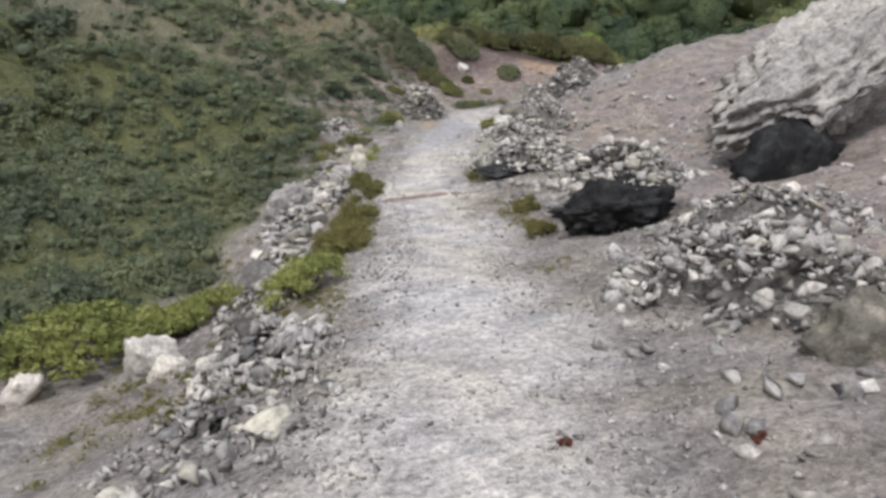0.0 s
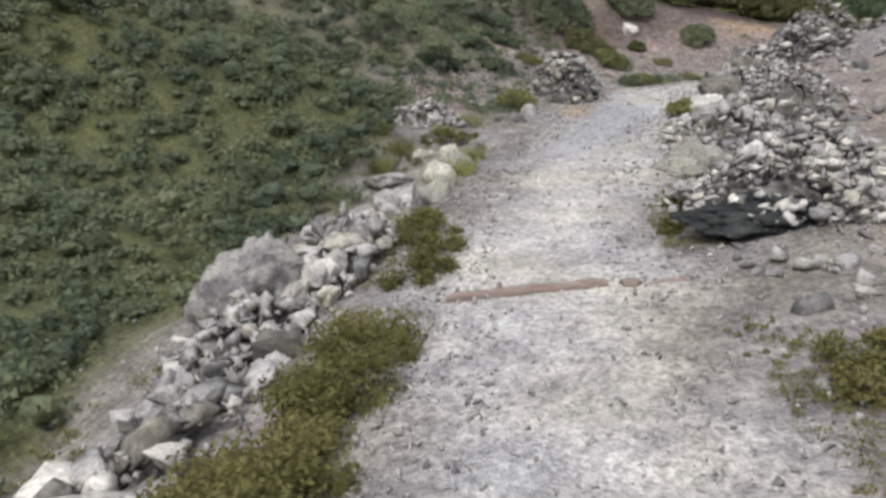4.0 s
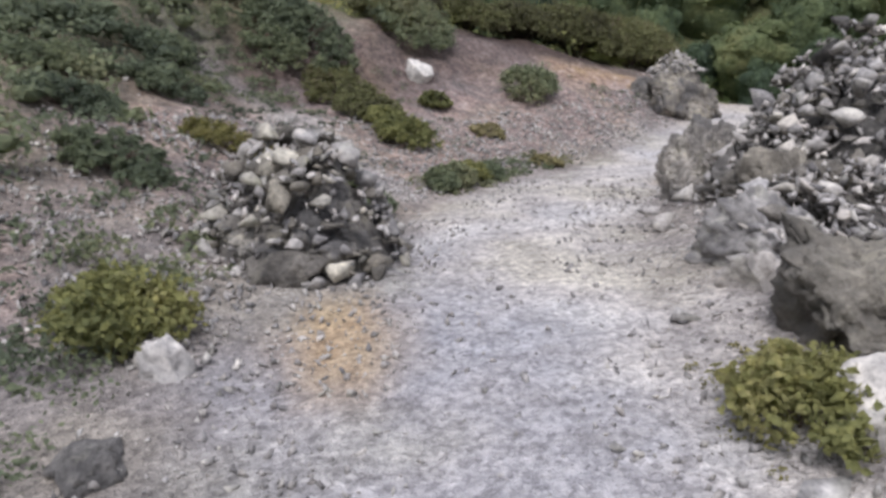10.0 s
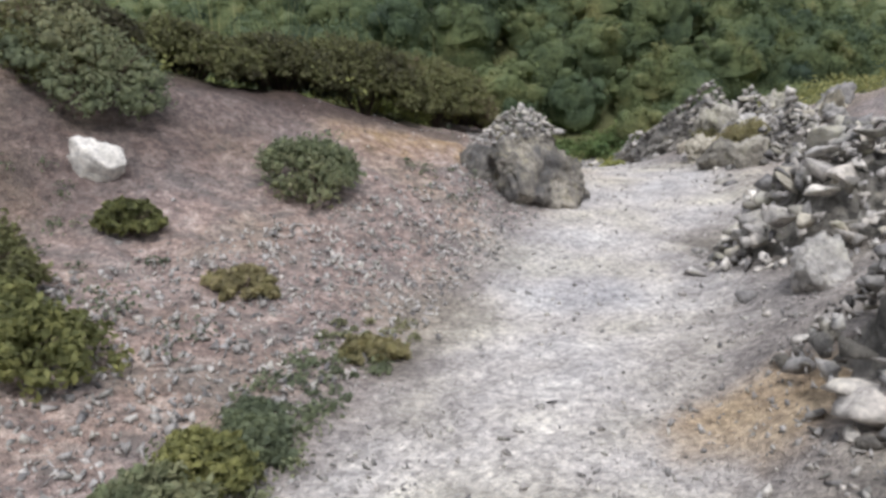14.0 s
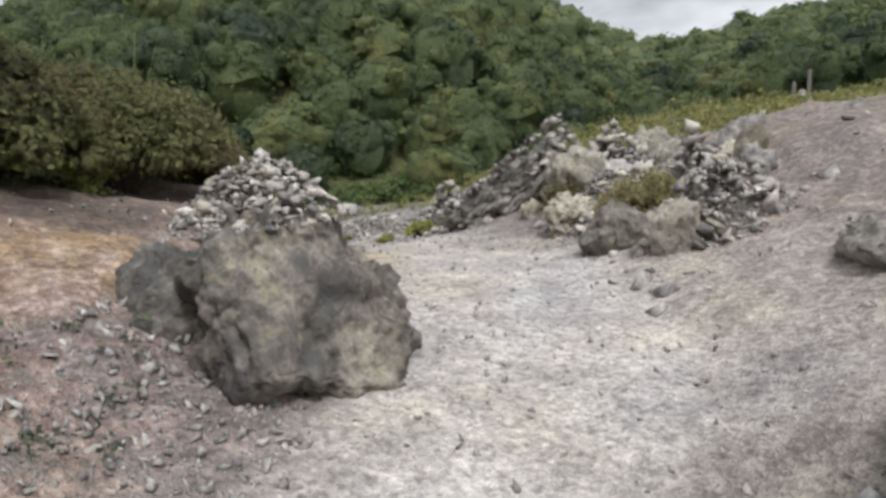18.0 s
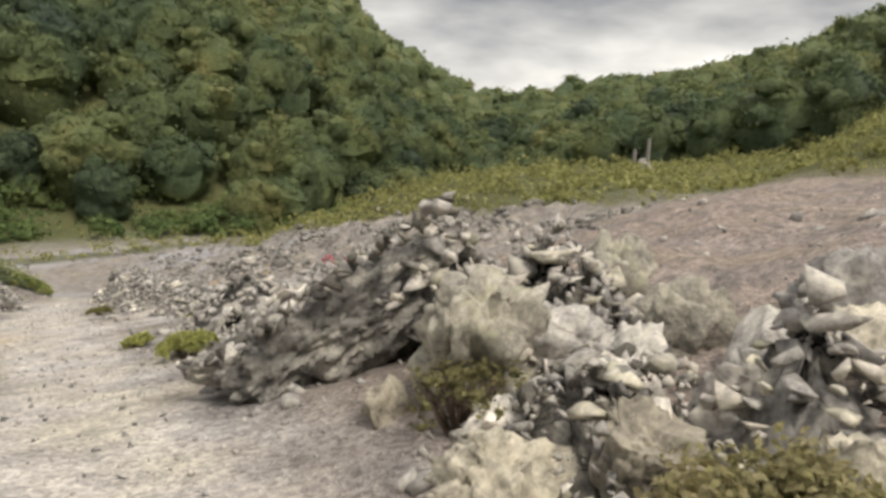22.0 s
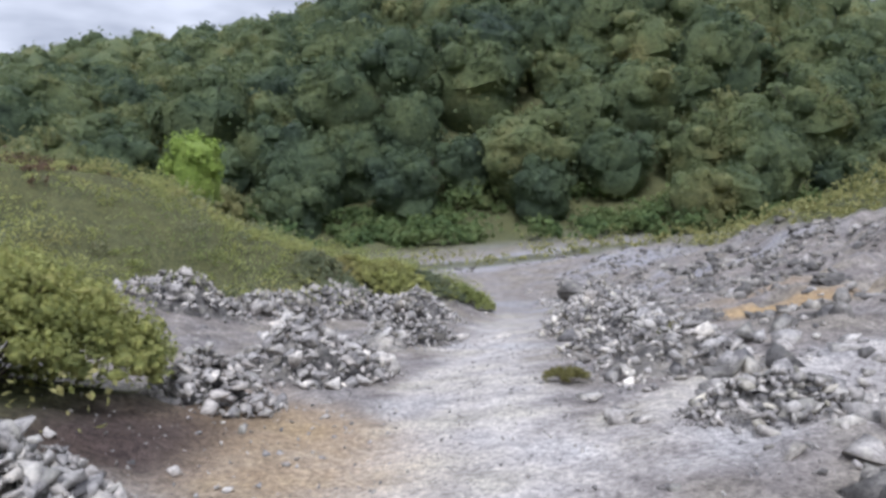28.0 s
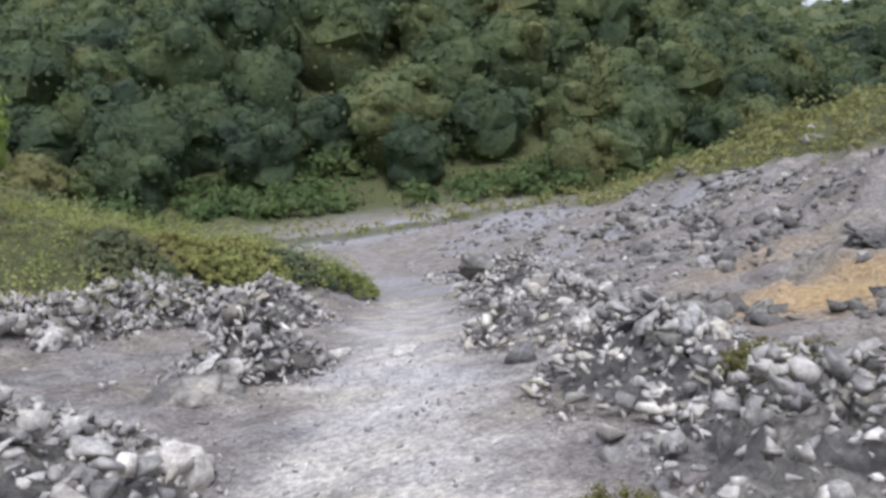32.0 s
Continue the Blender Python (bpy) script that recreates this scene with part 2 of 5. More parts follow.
CREST = leaf_material("crest_shrub_leaves", (0.070, 0.062, 0.046), (0.140, 0.138, 0.073), (0.250, 0.262, 0.116), (0.190, 0.145, 0.100), patch=1.6, own=.25)
OLIVE = leaf_material("olive_bush_leaves", (0.088, 0.100, 0.047), (0.206, 0.222, 0.092), (0.354, 0.354, 0.139), (0.472, 0.431, 0.195), patch=1.4, own=.25)
MOSS = leaf_material("moss_leaves", (0.120, 0.125, 0.045), (0.225, 0.218, 0.078), (0.320, 0.295, 0.115), (0.230, 0.185, 0.090))


def plain_material(name, a, b, scale, rough=0.9, bump=0.4, dist=0.01, stretch=(1, 1, 1)):
    m, t, bsdf, add = shader(name, rough)
    co = add("ShaderNodeTexCoord").outputs["Object"]
    mp = add("ShaderNodeMapping", (co, "Vector"), Scale=stretch).outputs["Vector"]
    n = add("ShaderNodeTexNoise", (mp, "Vector"), Scale=scale, Detail=6.0, Roughness=0.65).outputs["Fac"]
    t.links.new(ramp(add, n, (0.3, a), (0.7, b)), bsdf.inputs["Base Color"])
    bumped(add, t, bsdf, n, bump, dist)
    return m


BARK = plain_material("bark", (0.05, 0.042, 0.035), (0.14, 0.12, 0.10), 9, stretch=(1, 1, 0.2))
TWIG = plain_material("twigs", (0.07, 0.05, 0.04), (0.17, 0.13, 0.10), 14)
TIMBER = plain_material("weathered_timber", (0.18, 0.135, 0.115), (0.36, 0.28, 0.245), 12, 0.85, 0.6, 0.01, (0.3, 3, 3))
POST = plain_material("grey_post_wood", (0.16, 0.15, 0.14), (0.32, 0.30, 0.28), 10, stretch=(3, 3, 0.3))
PINK = plain_material("pink_plastic", (0.80, 0.05, 0.13), (0.9, 0.13, 0.22), 30, 0.4, 0.05)


def ground_material():
    """Pale volcanic gravel; trodden footpath, grass litter, iron-stained and dark humus soil where the plan lays them."""
    m, t, bsdf, add = shader("volcanic_ground", 0.95)
    geo = add("ShaderNodeNewGeometry").outputs["Position"]

    def zone(name):
        return add_attr(name).outputs["Fac"]

    def add_attr(name):
        n = add("ShaderNodeAttribute")
        n.attribute_name = name
        return n
    big = add("ShaderNodeTexNoise", (geo, "Vector"), Scale=0.8, Detail=6.0, Roughness=0.6).outputs["Fac"]
    mid = add("ShaderNodeTexNoise", (geo, "Vector"), Scale=7.0, Detail=7.0, Roughness=0.7).outputs["Fac"]
    fine = add("ShaderNodeTexNoise", (geo, "Vector"), Scale=55.0, Detail=4.0, Roughness=0.7).outputs["Fac"]
    peb = add("ShaderNodeTexVoronoi", (geo, "Vector"), Scale=38.0)
    grit = add("ShaderNodeTexVoronoi", (geo, "Vector"), Scale=90.0)
    blotch = add("ShaderNodeTexNoise", (geo, "Vector"), Scale=2.6, Detail=6.0, Roughness=0.7).outputs["Fac"]
    loose = ramp(add, blotch, (0.3, (0.15, 0.138, 0.132)), (0.5, (0.27, 0.252, 0.24)), (0.7, (0.42, 0.395, 0.37)))
    trod = ramp(add, blotch, (0.32, (0.36, 0.348, 0.34)), (0.5, (0.53, 0.515, 0.50)), (0.66, (0.69, 0.675, 0.64)))
    edge = mix(add, 0.75, zone("trodden"), mix(add, 0.5, mid, blotch), "OVERLAY")
    base = mix(add, edge, loose, trod)
    base = mix(add, mix(add, 0.7, zone("slate"), mid, "OVERLAY"), base, ramp(add, mid, (0.3, (0.20, 0.205, 0.225)), (0.5, (0.36, 0.365, 0.395)), (0.7, (0.52, 0.525, 0.55))))
    base = mix(add, mix(add, 0.6, zone("ochre"), mid, "OVERLAY"), base, ramp(add, mid, (0.3, (0.40, 0.27, 0.13)), (0.65, (0.55, 0.42, 0.25))))
    base = mix(add, mix(add, 1.0, mix(add, 0.6, zone("rosy"), mid, "OVERLAY"), ramp(add, blotch, (0.38, (0.25, 0.25, 0.25)), (0.56, (1, 1, 1))), "MULTIPLY"), base, ramp(add, mid, (0.34, (0.085, 0.066, 0.060)), (0.5, (0.30, 0.215, 0.188)), (0.64, (0.56, 0.465, 0.418))))
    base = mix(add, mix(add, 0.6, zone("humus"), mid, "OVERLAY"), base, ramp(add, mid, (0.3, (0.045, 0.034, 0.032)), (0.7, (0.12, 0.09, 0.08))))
    base = mix(add, mix(add, 0.7, zone("green"), mid, "OVERLAY"), base, ramp(add, mid, (0.3, (0.066, 0.078, 0.040)), (0.7, (0.160, 0.168, 0.075))))
    tint = add("ShaderNodeTexNoise", (geo, "Vector"), Scale=0.9, Detail=3.0).outputs["Fac"]
    base = mix(add, 0.8, base, ramp(add, tint, (0.35, (0.98, 0.98, 1.01)), (0.5, (1.03, 0.99, 0.97)), (0.65, (1.06, 1.02, 0.90))), "MULTIPLY")
    clot = add("ShaderNodeTexNoise", (geo, "Vector"), Scale=17.0, Detail=5.0, Roughness=0.75).outputs["Fac"]
    base = mix(add, 0.62, base, ramp(add, clot, (0.36, (0.42, 0.41, 0.41)), (0.5, (1.0, 1.0, 1.0)), (0.66, (1.34, 1.33, 1.31))), "MULTIPLY")
    base = mix(add, 0.6, base, ramp(add, peb.outputs["Color"], (0.1, (0.55, 0.54, 0.54)), (0.5, (1.0, 1.0, 1.0)), (0.95, (1.4, 1.38, 1.34))), "MULTIPLY")
    base = mix(add, 0.45, base, ramp(add, fine, (0.3, (0.5, 0.5, 0.5)), (0.7, (1.4, 1.4, 1.4))), "MULTIPLY")
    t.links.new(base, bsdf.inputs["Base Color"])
    h = mix(add, 0.5, mix(add, 0.5, peb.outputs["Distance"], grit.outputs["Distance"]), clot)
    bumped(add, t, bsdf, h, 1.0, 0.04)
    return m


GROUND = ground_material()


# ---------------------------------------------------------------- plan of the ground
# Centre line of the footpath (y, x) and the height of its surface (y, z).
WAY_Y = np.array([-30, 0, 6, 10, 13.5, 16.4, 19, 20.1, 21.2, 22.7, 24.5, 25.8, 27, 28.2, 29.2, 30.8, 33.1, 34.7, 37.1, 39.1, 44.5, 50.7, 66, 90])
WAY_X = np.array([-1.0, 0, .1, 0, -.35, -.1, .35, .6, .95, 1.7, 3.2, 4.5, 5.9, 7.0, 7.75, 8.6, 9.75, 10.6, 11.7, 12.7, 15.9, 19.9, 27, 38])
TOP_Y = np.array([-30, -4, 0, 6, 10, 13.5, 19, 22, 25, 29, 31, 33.1, 36, 39.1, 44.5, 50.7, 58, 66, 75, 400])
TOP_Z = np.array([2.4, .7, .15, -.68, -1.02, -1.0, -.9, -.86, -.98, -.80, -.95, -1.35, -1.95, -2.45, -3.45, -4.78, -6.4, -7.35, -7.6, -7.6])
# Cross-sections: height above the footpath at these distances from its centre line, station by station along y.
OUT = np.array([0, .9, 2, 3.5, 6, 10, 18, 32, 60])
LEFT = {-6: (-.05, -.4, -.9, -1, -.2, 2.4, 11, 28), 8: (-.02, -.35, -.85, -.8, 0, 2.6, 11, 28), 15: (0, -.2, -.5, -.1, 1.1, 4.0, 12, 26),
        19: (0, .1, .55, 1.4, 2.8, 6.2, 12, 20), 23: (0, .35, 1.05, 2.4, 4.6, 8.2, 12.5, 15), 27: (.04, .42, .74, 2.2, 4.5, 7.5, 9, 7),
        30: (.1, .60, 1.08, 1.75, 2.8, 3.2, 1, -5), 34: (.10, 1.1, 1.5, 1.55, 1.5, 1.2, -.5, -5), 39: (0, .2, 1.0, 1.8, 2.6, 3.0, 1.5, -3),
        43: (0, .15, .5, 1.3, 2.7, 3.8, 3, -2), 49.6: (.05, .28, .5, 1.2, 3.2, 5.3, 4.5, 0), 52.2: (.2, .85, 1.65, 2.45, 4.6, 6.3, 5, 1)}
RIGHT = {-6: (0, .2, .6, 1.2, 2.2, 3, 3, 3), 7: (0, .15, .4, .9, 2.0, 3, 3, 3), 12: (0, .05, .08, .15, 1.2, 3, 3, 3), 16: (0, .05, .08, .25, 1.4, 2.6, 2.5, 2),
         19: (0, .25, .5, 1.0, 2.0, 2.4, 2.2, 2), 23: (.03, .4, 1.1, 2.0, 2.6, 2.4, 2, 1), 27: (.04, .4, .95, 1.4, 1.7, 1.4, 1, 0),
         30: (0, .25, .6, .9, 1.1, .9, 3.6, 8), 36: (0, .08, .15, .3, .8, 1.4, 1.4, 4.5), 
         50: (0, .2, .1, .2, .9, 3.2, 4.0, 4.5), 57: (0, 0, .05, .3, 1.2, 3.2, 4.7, 5), 68: (0, 0, 0, .1, .4, 1.2, 3, 4)}
# The wooded hills round the basin, seen from its middle: bearing (to the right positive), rise of the skyline in degrees, distance of their foot.
MID = (9.0, 32.0)
BEAR = np.array([-180, -60, -40, -30, -20, -13, -8, 0, 12, 17, 24, 32, 38, 43, 49, 53, 58, 64, 72, 80, 88, 110, 180])
RISE = np.array([2, 2, 7, 7, 4, 1.6, 4.6, 7.0, 8.6, 10.2, 14, 16, 14.6, 12.4, 9.9, 7.2, 4.7, 5.3, 6.0, 7.8, 11, 12, 2])
FOOT = np.array([70, 70, 66, 66, 65, 64, 62, 58, 56, 55, 55, 56, 57, 58, 62, 74, 84, 80, 72, 66, 60, 60, 70])


def smooth(a, b, x):
    t = np.clip((x - a) / (b - a), 0, 1)
    return t * t * (3 - 2 * t)


def spline(xs, ys, x):
    """A smooth curve through the knots (cubic, with even slopes)."""
    xs, ys = np.asarray(xs, float), np.asarray(ys, float)
    m = np.gradient(ys, xs)
    x = np.clip(x, xs[0], xs[-1])
    i = np.clip(np.searchsorted(xs, x, side="right") - 1, 0, len(xs) - 2)
    h = xs[i + 1] - xs[i]
    t = (x - xs[i]) / h
    return ((2 * t ** 3 - 3 * t ** 2 + 1) * ys[i] + (t ** 3 - 2 * t ** 2 + t) * h * m[i]
            + (-2 * t ** 3 + 3 * t ** 2) * ys[i + 1] + (t ** 3 - t ** 2) * h * m[i + 1])


def across(table, y, d):
    """The height of a cross-section table at station y and distance d, both arrays."""
    stations = np.array(sorted(table), float)
    rows = np.array([(0, *table[k]) for k in sorted(table)], float)
    f = np.interp(y, stations, np.arange(len(stations)))
    i = np.clip(f.astype(int), 0, len(stations) - 2)
    t = f - i
    t = t * t * (3 - 2 * t)
    g = np.interp(d, OUT, np.arange(len(OUT)))
    j = np.clip(g.astype(int), 0, len(OUT) - 2)
    s = g - j
    return ((rows[i, j] * (1 - s) + rows[i, j + 1] * s) * (1 - t)
            + (rows[i + 1, j] * (1 - s) + rows[i + 1, j + 1] * s) * t)


def aside(x, y):
    """The distance from the footpath's centre line, to its right positive."""
    slope = (spline(WAY_Y, WAY_X, y + .5) - spline(WAY_Y, WAY_X, y - .5))
    return (x - spline(WAY_Y, WAY_X, y)) / np.sqrt(1 + slope ** 2)


def ripple(x, y):
    """Uneven ground: a few crossed waves at several lengths, about one high."""
    z = 0 * x
    for k, (a, b, p, w) in enumerate(((.9, .4, 0, 1), (-.5, 1.1, 2, 1), (1.9, -1.3, 4, .6), (2.3, 2.9, 1, .45), (-4.1, 3.3, 5, .3), (5.3, 6.1, 3, .22), (-9, 7.7, .6, .13), (11, 12.5, 2.2, .09))):
        z = z + w * np.sin(a * x + b * y + p + 1.3 * np.sin(.31 * b * x - .37 * a * y + k))
    return z / 2.2


def rubbly(x, y):
    """Small humps and hollows of loose slopes, within one up or down."""
    z = 0 * x
    for k in range(10):
        a, f = 2.4 * k + .5, 3.1 * 1.32 ** k
        z = z + np.sin(f * (x * np.cos(a) + y * np.sin(a)) + 2.2 * np.sin(.43 * f * (x * np.sin(a) - y * np.cos(a)) + k) + 3 * k) * .9 ** k
    return z / 3.2


def height(x, y):
    """The height of the ground."""
    x, y = np.asarray(x, float), np.asarray(y, float)
    u = aside(x, y)
    d = np.abs(u)
    z = spline(TOP_Y, TOP_Z, y) + np.where(u < 0, across(LEFT, y, d) * (1 - .8 * smooth(54, 70, y)), across(RIGHT, y, d))
    z = z + np.abs(ripple(x * .55 + 3, y * .55)) * .55 * smooth(3, 7, u) * smooth(33, 40, y) * (1 - smooth(60, 70, y))
    z = z + .7 * np.exp(-((x - 60) / 10) ** 2 - ((y - 61) / 7) ** 2) - 2.3 * np.exp(-((x - 63) / 10) ** 2 - ((y - 51) / 5) ** 2)
    far = smooth(66, 80, y)
    z = z * (1 - far) - 7.5 * far
    run, bear = np.hypot(x - MID[0], y - MID[1]), np.degrees(np.arctan2(x - MID[0], y - MID[1]))
    foot = np.interp(bear, BEAR, FOOT)
    crest = spline(BEAR, np.tan(np.radians(RISE)), bear) * (foot + 95) + .6 - 6.0
    part_way = np.clip((run - foot) / 95, 0, 1)
    back = smooth(0, 200, run - foot - 95)
    hill = (crest + 7.5) * (1 - (1 - part_way) ** 1.25) * (1 - back)
    z = np.where(run > foot, np.maximum(z, -7.5 + hill * smooth(0, 20, run - foot)), z) if np.ndim(z) else z
    z = z + rubbly(x, y) * (.004 + .045 * smooth(.9, 2.0, d) + .10 * smooth(2.5, 6, u) * smooth(33, 38, y)) * (1 - smooth(30, 45, d))
    return z + ripple(x, y) * (.015 + .10 * smooth(1.0, 5, d) + .10 * smooth(4, 9, -u) + .5 * smooth(25, 60, d))


# ---------------------------------------------------------------- ground: one sheet to the horizon
def blob(x, y, cx, cy, rx, ry, soft=0.6):
    """1 within an ellipse, fading to 0 outside it."""
    q = np.sqrt(((x - cx) / rx) ** 2 + ((y - cy) / ry) ** 2)
    return 1 - smooth(1 - soft / 2, 1 + soft / 2, q)


def steps(*spans):
    """Grid lines: spans of (from, to, step)."""
    return np.concatenate([np.arange(a, b, s) for a, b, s in spans])


GX = steps((-700, -100, 60), (-100, -30, 6), (-30, -6, 0.6), (-6, 22, 0.19), (22, 26, 0.3), (26, 60, 0.7), (60, 120, 3), (120, 300, 8), (300, 900, 60))
GY = steps((-400, -60, 60), (-60, -8, 4), (-8, 0, 0.4), (0, 50, 0.19), (50, 54, .3), (54, 80, 0.8), (80, 130, 2.5), (130, 260, 8), (260, 1000, 70))
gx, gy = (a.ravel() for a in np.meshgrid(GX, GY))
gz = height(gx, gy)
gu = aside(gx, gy)
fray = ripple(gx * 1.7, gy * 1.7) * .25
nx, ny = len(GX), len(GY)
corner = (np.arange(ny - 1)[:, None] * nx + np.arange(nx - 1)[None]).ravel()
me = bpy.data.meshes.new("ground")
me.vertices.add(len(gx))
me.vertices.foreach_set("co", np.stack([gx, gy, gz], 1).ravel())
quads = np.stack([corner, corner + 1, corner + nx + 1, corner + nx], 1)
me.loops.add(quads.size)
me.loops.foreach_set("vertex_index", quads.ravel())
me.polygons.add(len(quads))
me.polygons.foreach_set("loop_start", np.arange(len(quads)) * 4)
me.polygons.foreach_set("use_smooth", np.ones(len(quads), bool))
me.update()
me.validate()


def green_zone(x, y):
    """Where low shrubs and heath cover the ground."""
    u = aside(x, y) + ripple(x * .8, y * .8) * .35
    away = 2.6 * (1 - smooth(7, 10.5, y))
    left = smooth(2.6 + away, 3.6 + away, -u) * (1 - smooth(17.0, 19.5, y + .35 * u))
    upper = smooth(0, 1.1, -u - 3.3 - 1.1 * smooth(19, 25, y)) * smooth(15, 19, y) * (1 - smooth(30, 32, y))
    bank = smooth(2.3, 3.0, -u) * smooth(30, 31, y) * (1 - smooth(41, 43, y))
    mound = np.maximum(smooth(0, .9, y - 44.3 - .37 * x) * smooth(1.1, 1.9, -u), smooth(39, 41, y) * (1 - smooth(8.2, 9.2, x))) * (1 - smooth(60, 68, y))
    hump = smooth(11.2, 12.8, u - 2 * (1 - smooth(37, 42, y))) * smooth(32, 38, y) * (1 - smooth(62, 80, y))
    hump = np.maximum(hump, smooth(19, 23, u) * smooth(16, 22, y) * (1 - smooth(62, 80, y)))
    wedge = smooth(2.2, 2.9, -u) * smooth(20.2, 20.9, y) * smooth(.1, .6, -(x + .8 * (y - 24))) * (1 - smooth(26, 27.5, y))
    bare = smooth(19.3, 20.6, y) * (.35 + .65 * smooth(-4.2, -2.6, u + .25 * (y - 22))) * (1 - smooth(28.5, 29.5, y))
    wood = smooth(76, 84, y + .15 * np.abs(x - 30))
    strip = blob(x, y, 32, 74, 30, 1.0) * .8
    return np.clip(np.maximum.reduce([left * (1 - bare), upper * (1 - bare), wedge * (1 - bare) * .9, bank, mound, hump, wood, strip]), 0, 1)


trod = gu - .25 * smooth(13, 15, gy) * (1 - smooth(20, 22, gy)) + .3 * smooth(38, 42, gy)
def strip(ax, ay, bx, by, w):
    """1 along a straight strip of ground, fading to 0 beyond its width."""
    t = np.clip(((gx - ax) * (bx - ax) + (gy - ay) * (by - ay)) / ((bx - ax) ** 2 + (by - ay) ** 2), 0, 1)
    return 1 - smooth(w * .4, w * 1.3, np.hypot(gx - ax - t * (bx - ax), gy - ay - t * (by - ay)) + fray * .4)


SCREE = np.maximum(strip(-2.3, 27.0, -.9, 25.2, .45), strip(-.9, 25.2, .1, 23.0, .5))
ZONES = {
    "trodden": np.clip(.55 * SCREE + (1 - smooth(.35, 1.15, np.abs(trod) + fray)) * (1 - .3 * smooth(44, 50, gy) - .6 * smooth(50, 54, gy)) + .75 * blob(gx, gy, 15.2, 38.6, 2.4, 1.0) + .5 * blob(gx, gy, 7.4, 27.9, 1.8, 2.2), 0, 1),
    "green": green_zone(gx, gy),
    "ochre": np.clip(blob(gx, gy, 4.4, 28.75, 1.1, .45) * .9 + blob(gx, gy, 6.6, 30.4, 1.6, .7, 1) * .2 + blob(gx, gy, 7.0, 30.2, .6, 1.4, 1) * .2 + blob(gx, gy, 11.45, 40.3, .95, 1.7, 1.0) * .62 + blob(gx, gy, 19.3, 42.6, 1.5, .8, 1.0) * .9
                     + blob(gx, gy, 21.5, 44.8, 1.2, .6, 1.2) * .35 + blob(gx, gy, -2.45, 20.3, .35, .6, 1) * .3 + blob(gx, gy, 3.4, 23.2, .5, .3) * .6 + blob(gx, gy, -.2, 19.75, .26, .6, 1.0) * .75 + blob(gx, gy, 3.2, 21.3, .5, .25) * .25, 0, 1),
    "rosy": np.clip(blob(gx, gy, -4.6, 24.5, .5, 2.5, 1) * .8 + blob(gx, gy, -2.5, 19.7, .8, 1.2, 1) * 1.0 + smooth(.6, 1.5, -gu) * smooth(20, 23, gy) * (1 - smooth(35, 38, gy)) * .8 * (1 - .8 * SCREE)
                    + smooth(.9, 2, gu) * smooth(25, 27.5, gy) * (1 - smooth(33, 35, gy)) * .45 + smooth(2, 3, gu) * (1 - smooth(19, 22, gy)) * .3, 0, 1),
    "slate": np.clip(smooth(47, 53, gy) * smooth(-7, -4, gu) * (1 - smooth(9, 14, gu)) * smooth(-.1, .35, ripple(gx * .25, gy * .9)) * .8 + blob(gx, gy, .1, 18.6, .85, 2.4, .7) * .75 + blob(gx, gy, 4.2, 26.3, .5, 1.2, .8) * .4, 0, 1),
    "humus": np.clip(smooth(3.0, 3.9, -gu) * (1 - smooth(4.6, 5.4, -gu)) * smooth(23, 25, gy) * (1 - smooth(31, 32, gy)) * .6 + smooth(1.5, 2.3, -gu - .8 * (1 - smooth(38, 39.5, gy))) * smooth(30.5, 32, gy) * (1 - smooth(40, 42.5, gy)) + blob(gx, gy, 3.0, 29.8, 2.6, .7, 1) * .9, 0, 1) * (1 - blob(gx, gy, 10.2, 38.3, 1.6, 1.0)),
}
for key, value in ZONES.items():
    me.attributes.new(key, "FLOAT", "POINT").data.foreach_set("value", value.astype(np.float32))
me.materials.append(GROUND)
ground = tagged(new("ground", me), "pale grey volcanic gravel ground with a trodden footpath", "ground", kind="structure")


# ---------------------------------------------------------------- ways to build


def gz_at(x, y):
    return float(height(np.array([x]), np.array([y]))[0])


def mesh_of(name, verts, faces, mat, even=False):
    """A mesh from arrays of vertices and of faces that all have the same number of corners."""
    d = bpy.data.meshes.new(name)
    verts, faces = np.asarray(verts, float), np.asarray(faces, int)
    k = faces.shape[1]
    d.vertices.add(len(verts))
    d.vertices.foreach_set("co", verts.ravel())
    d.loops.add(faces.size)
    d.loops.foreach_set("vertex_index", faces.ravel())
    d.polygons.add(len(faces))
    d.polygons.foreach_set("loop_start", np.arange(len(faces)) * k)
    if even:
        d.polygons.foreach_set("use_smooth", np.ones(len(faces), bool))
    d.update()
    d.materials.append(mat)
    return d


def part(name, data, parent, at=(0, 0, 0), label="", turn=(0, 0, 0), size=(1, 1, 1)):
    ob = new(name, data)
    ob.parent = parent
    ob.matrix_basis = Matrix.LocRotScale(Vector(at), Euler(turn), Vector(size))
    return tagged(ob, label) if label else ob


def thing(name, x, y, label, category, group="", z=None, turn=0, kind=""):
    ob = new(name)
    ob.empty_display_size = 0.1
    ob.matrix_basis = Matrix.LocRotScale(Vector((x, y, gz_at(x, y) if z is None else z)), Euler((0, 0, turn)), None)
    return tagged(ob, label, category, group, kind)


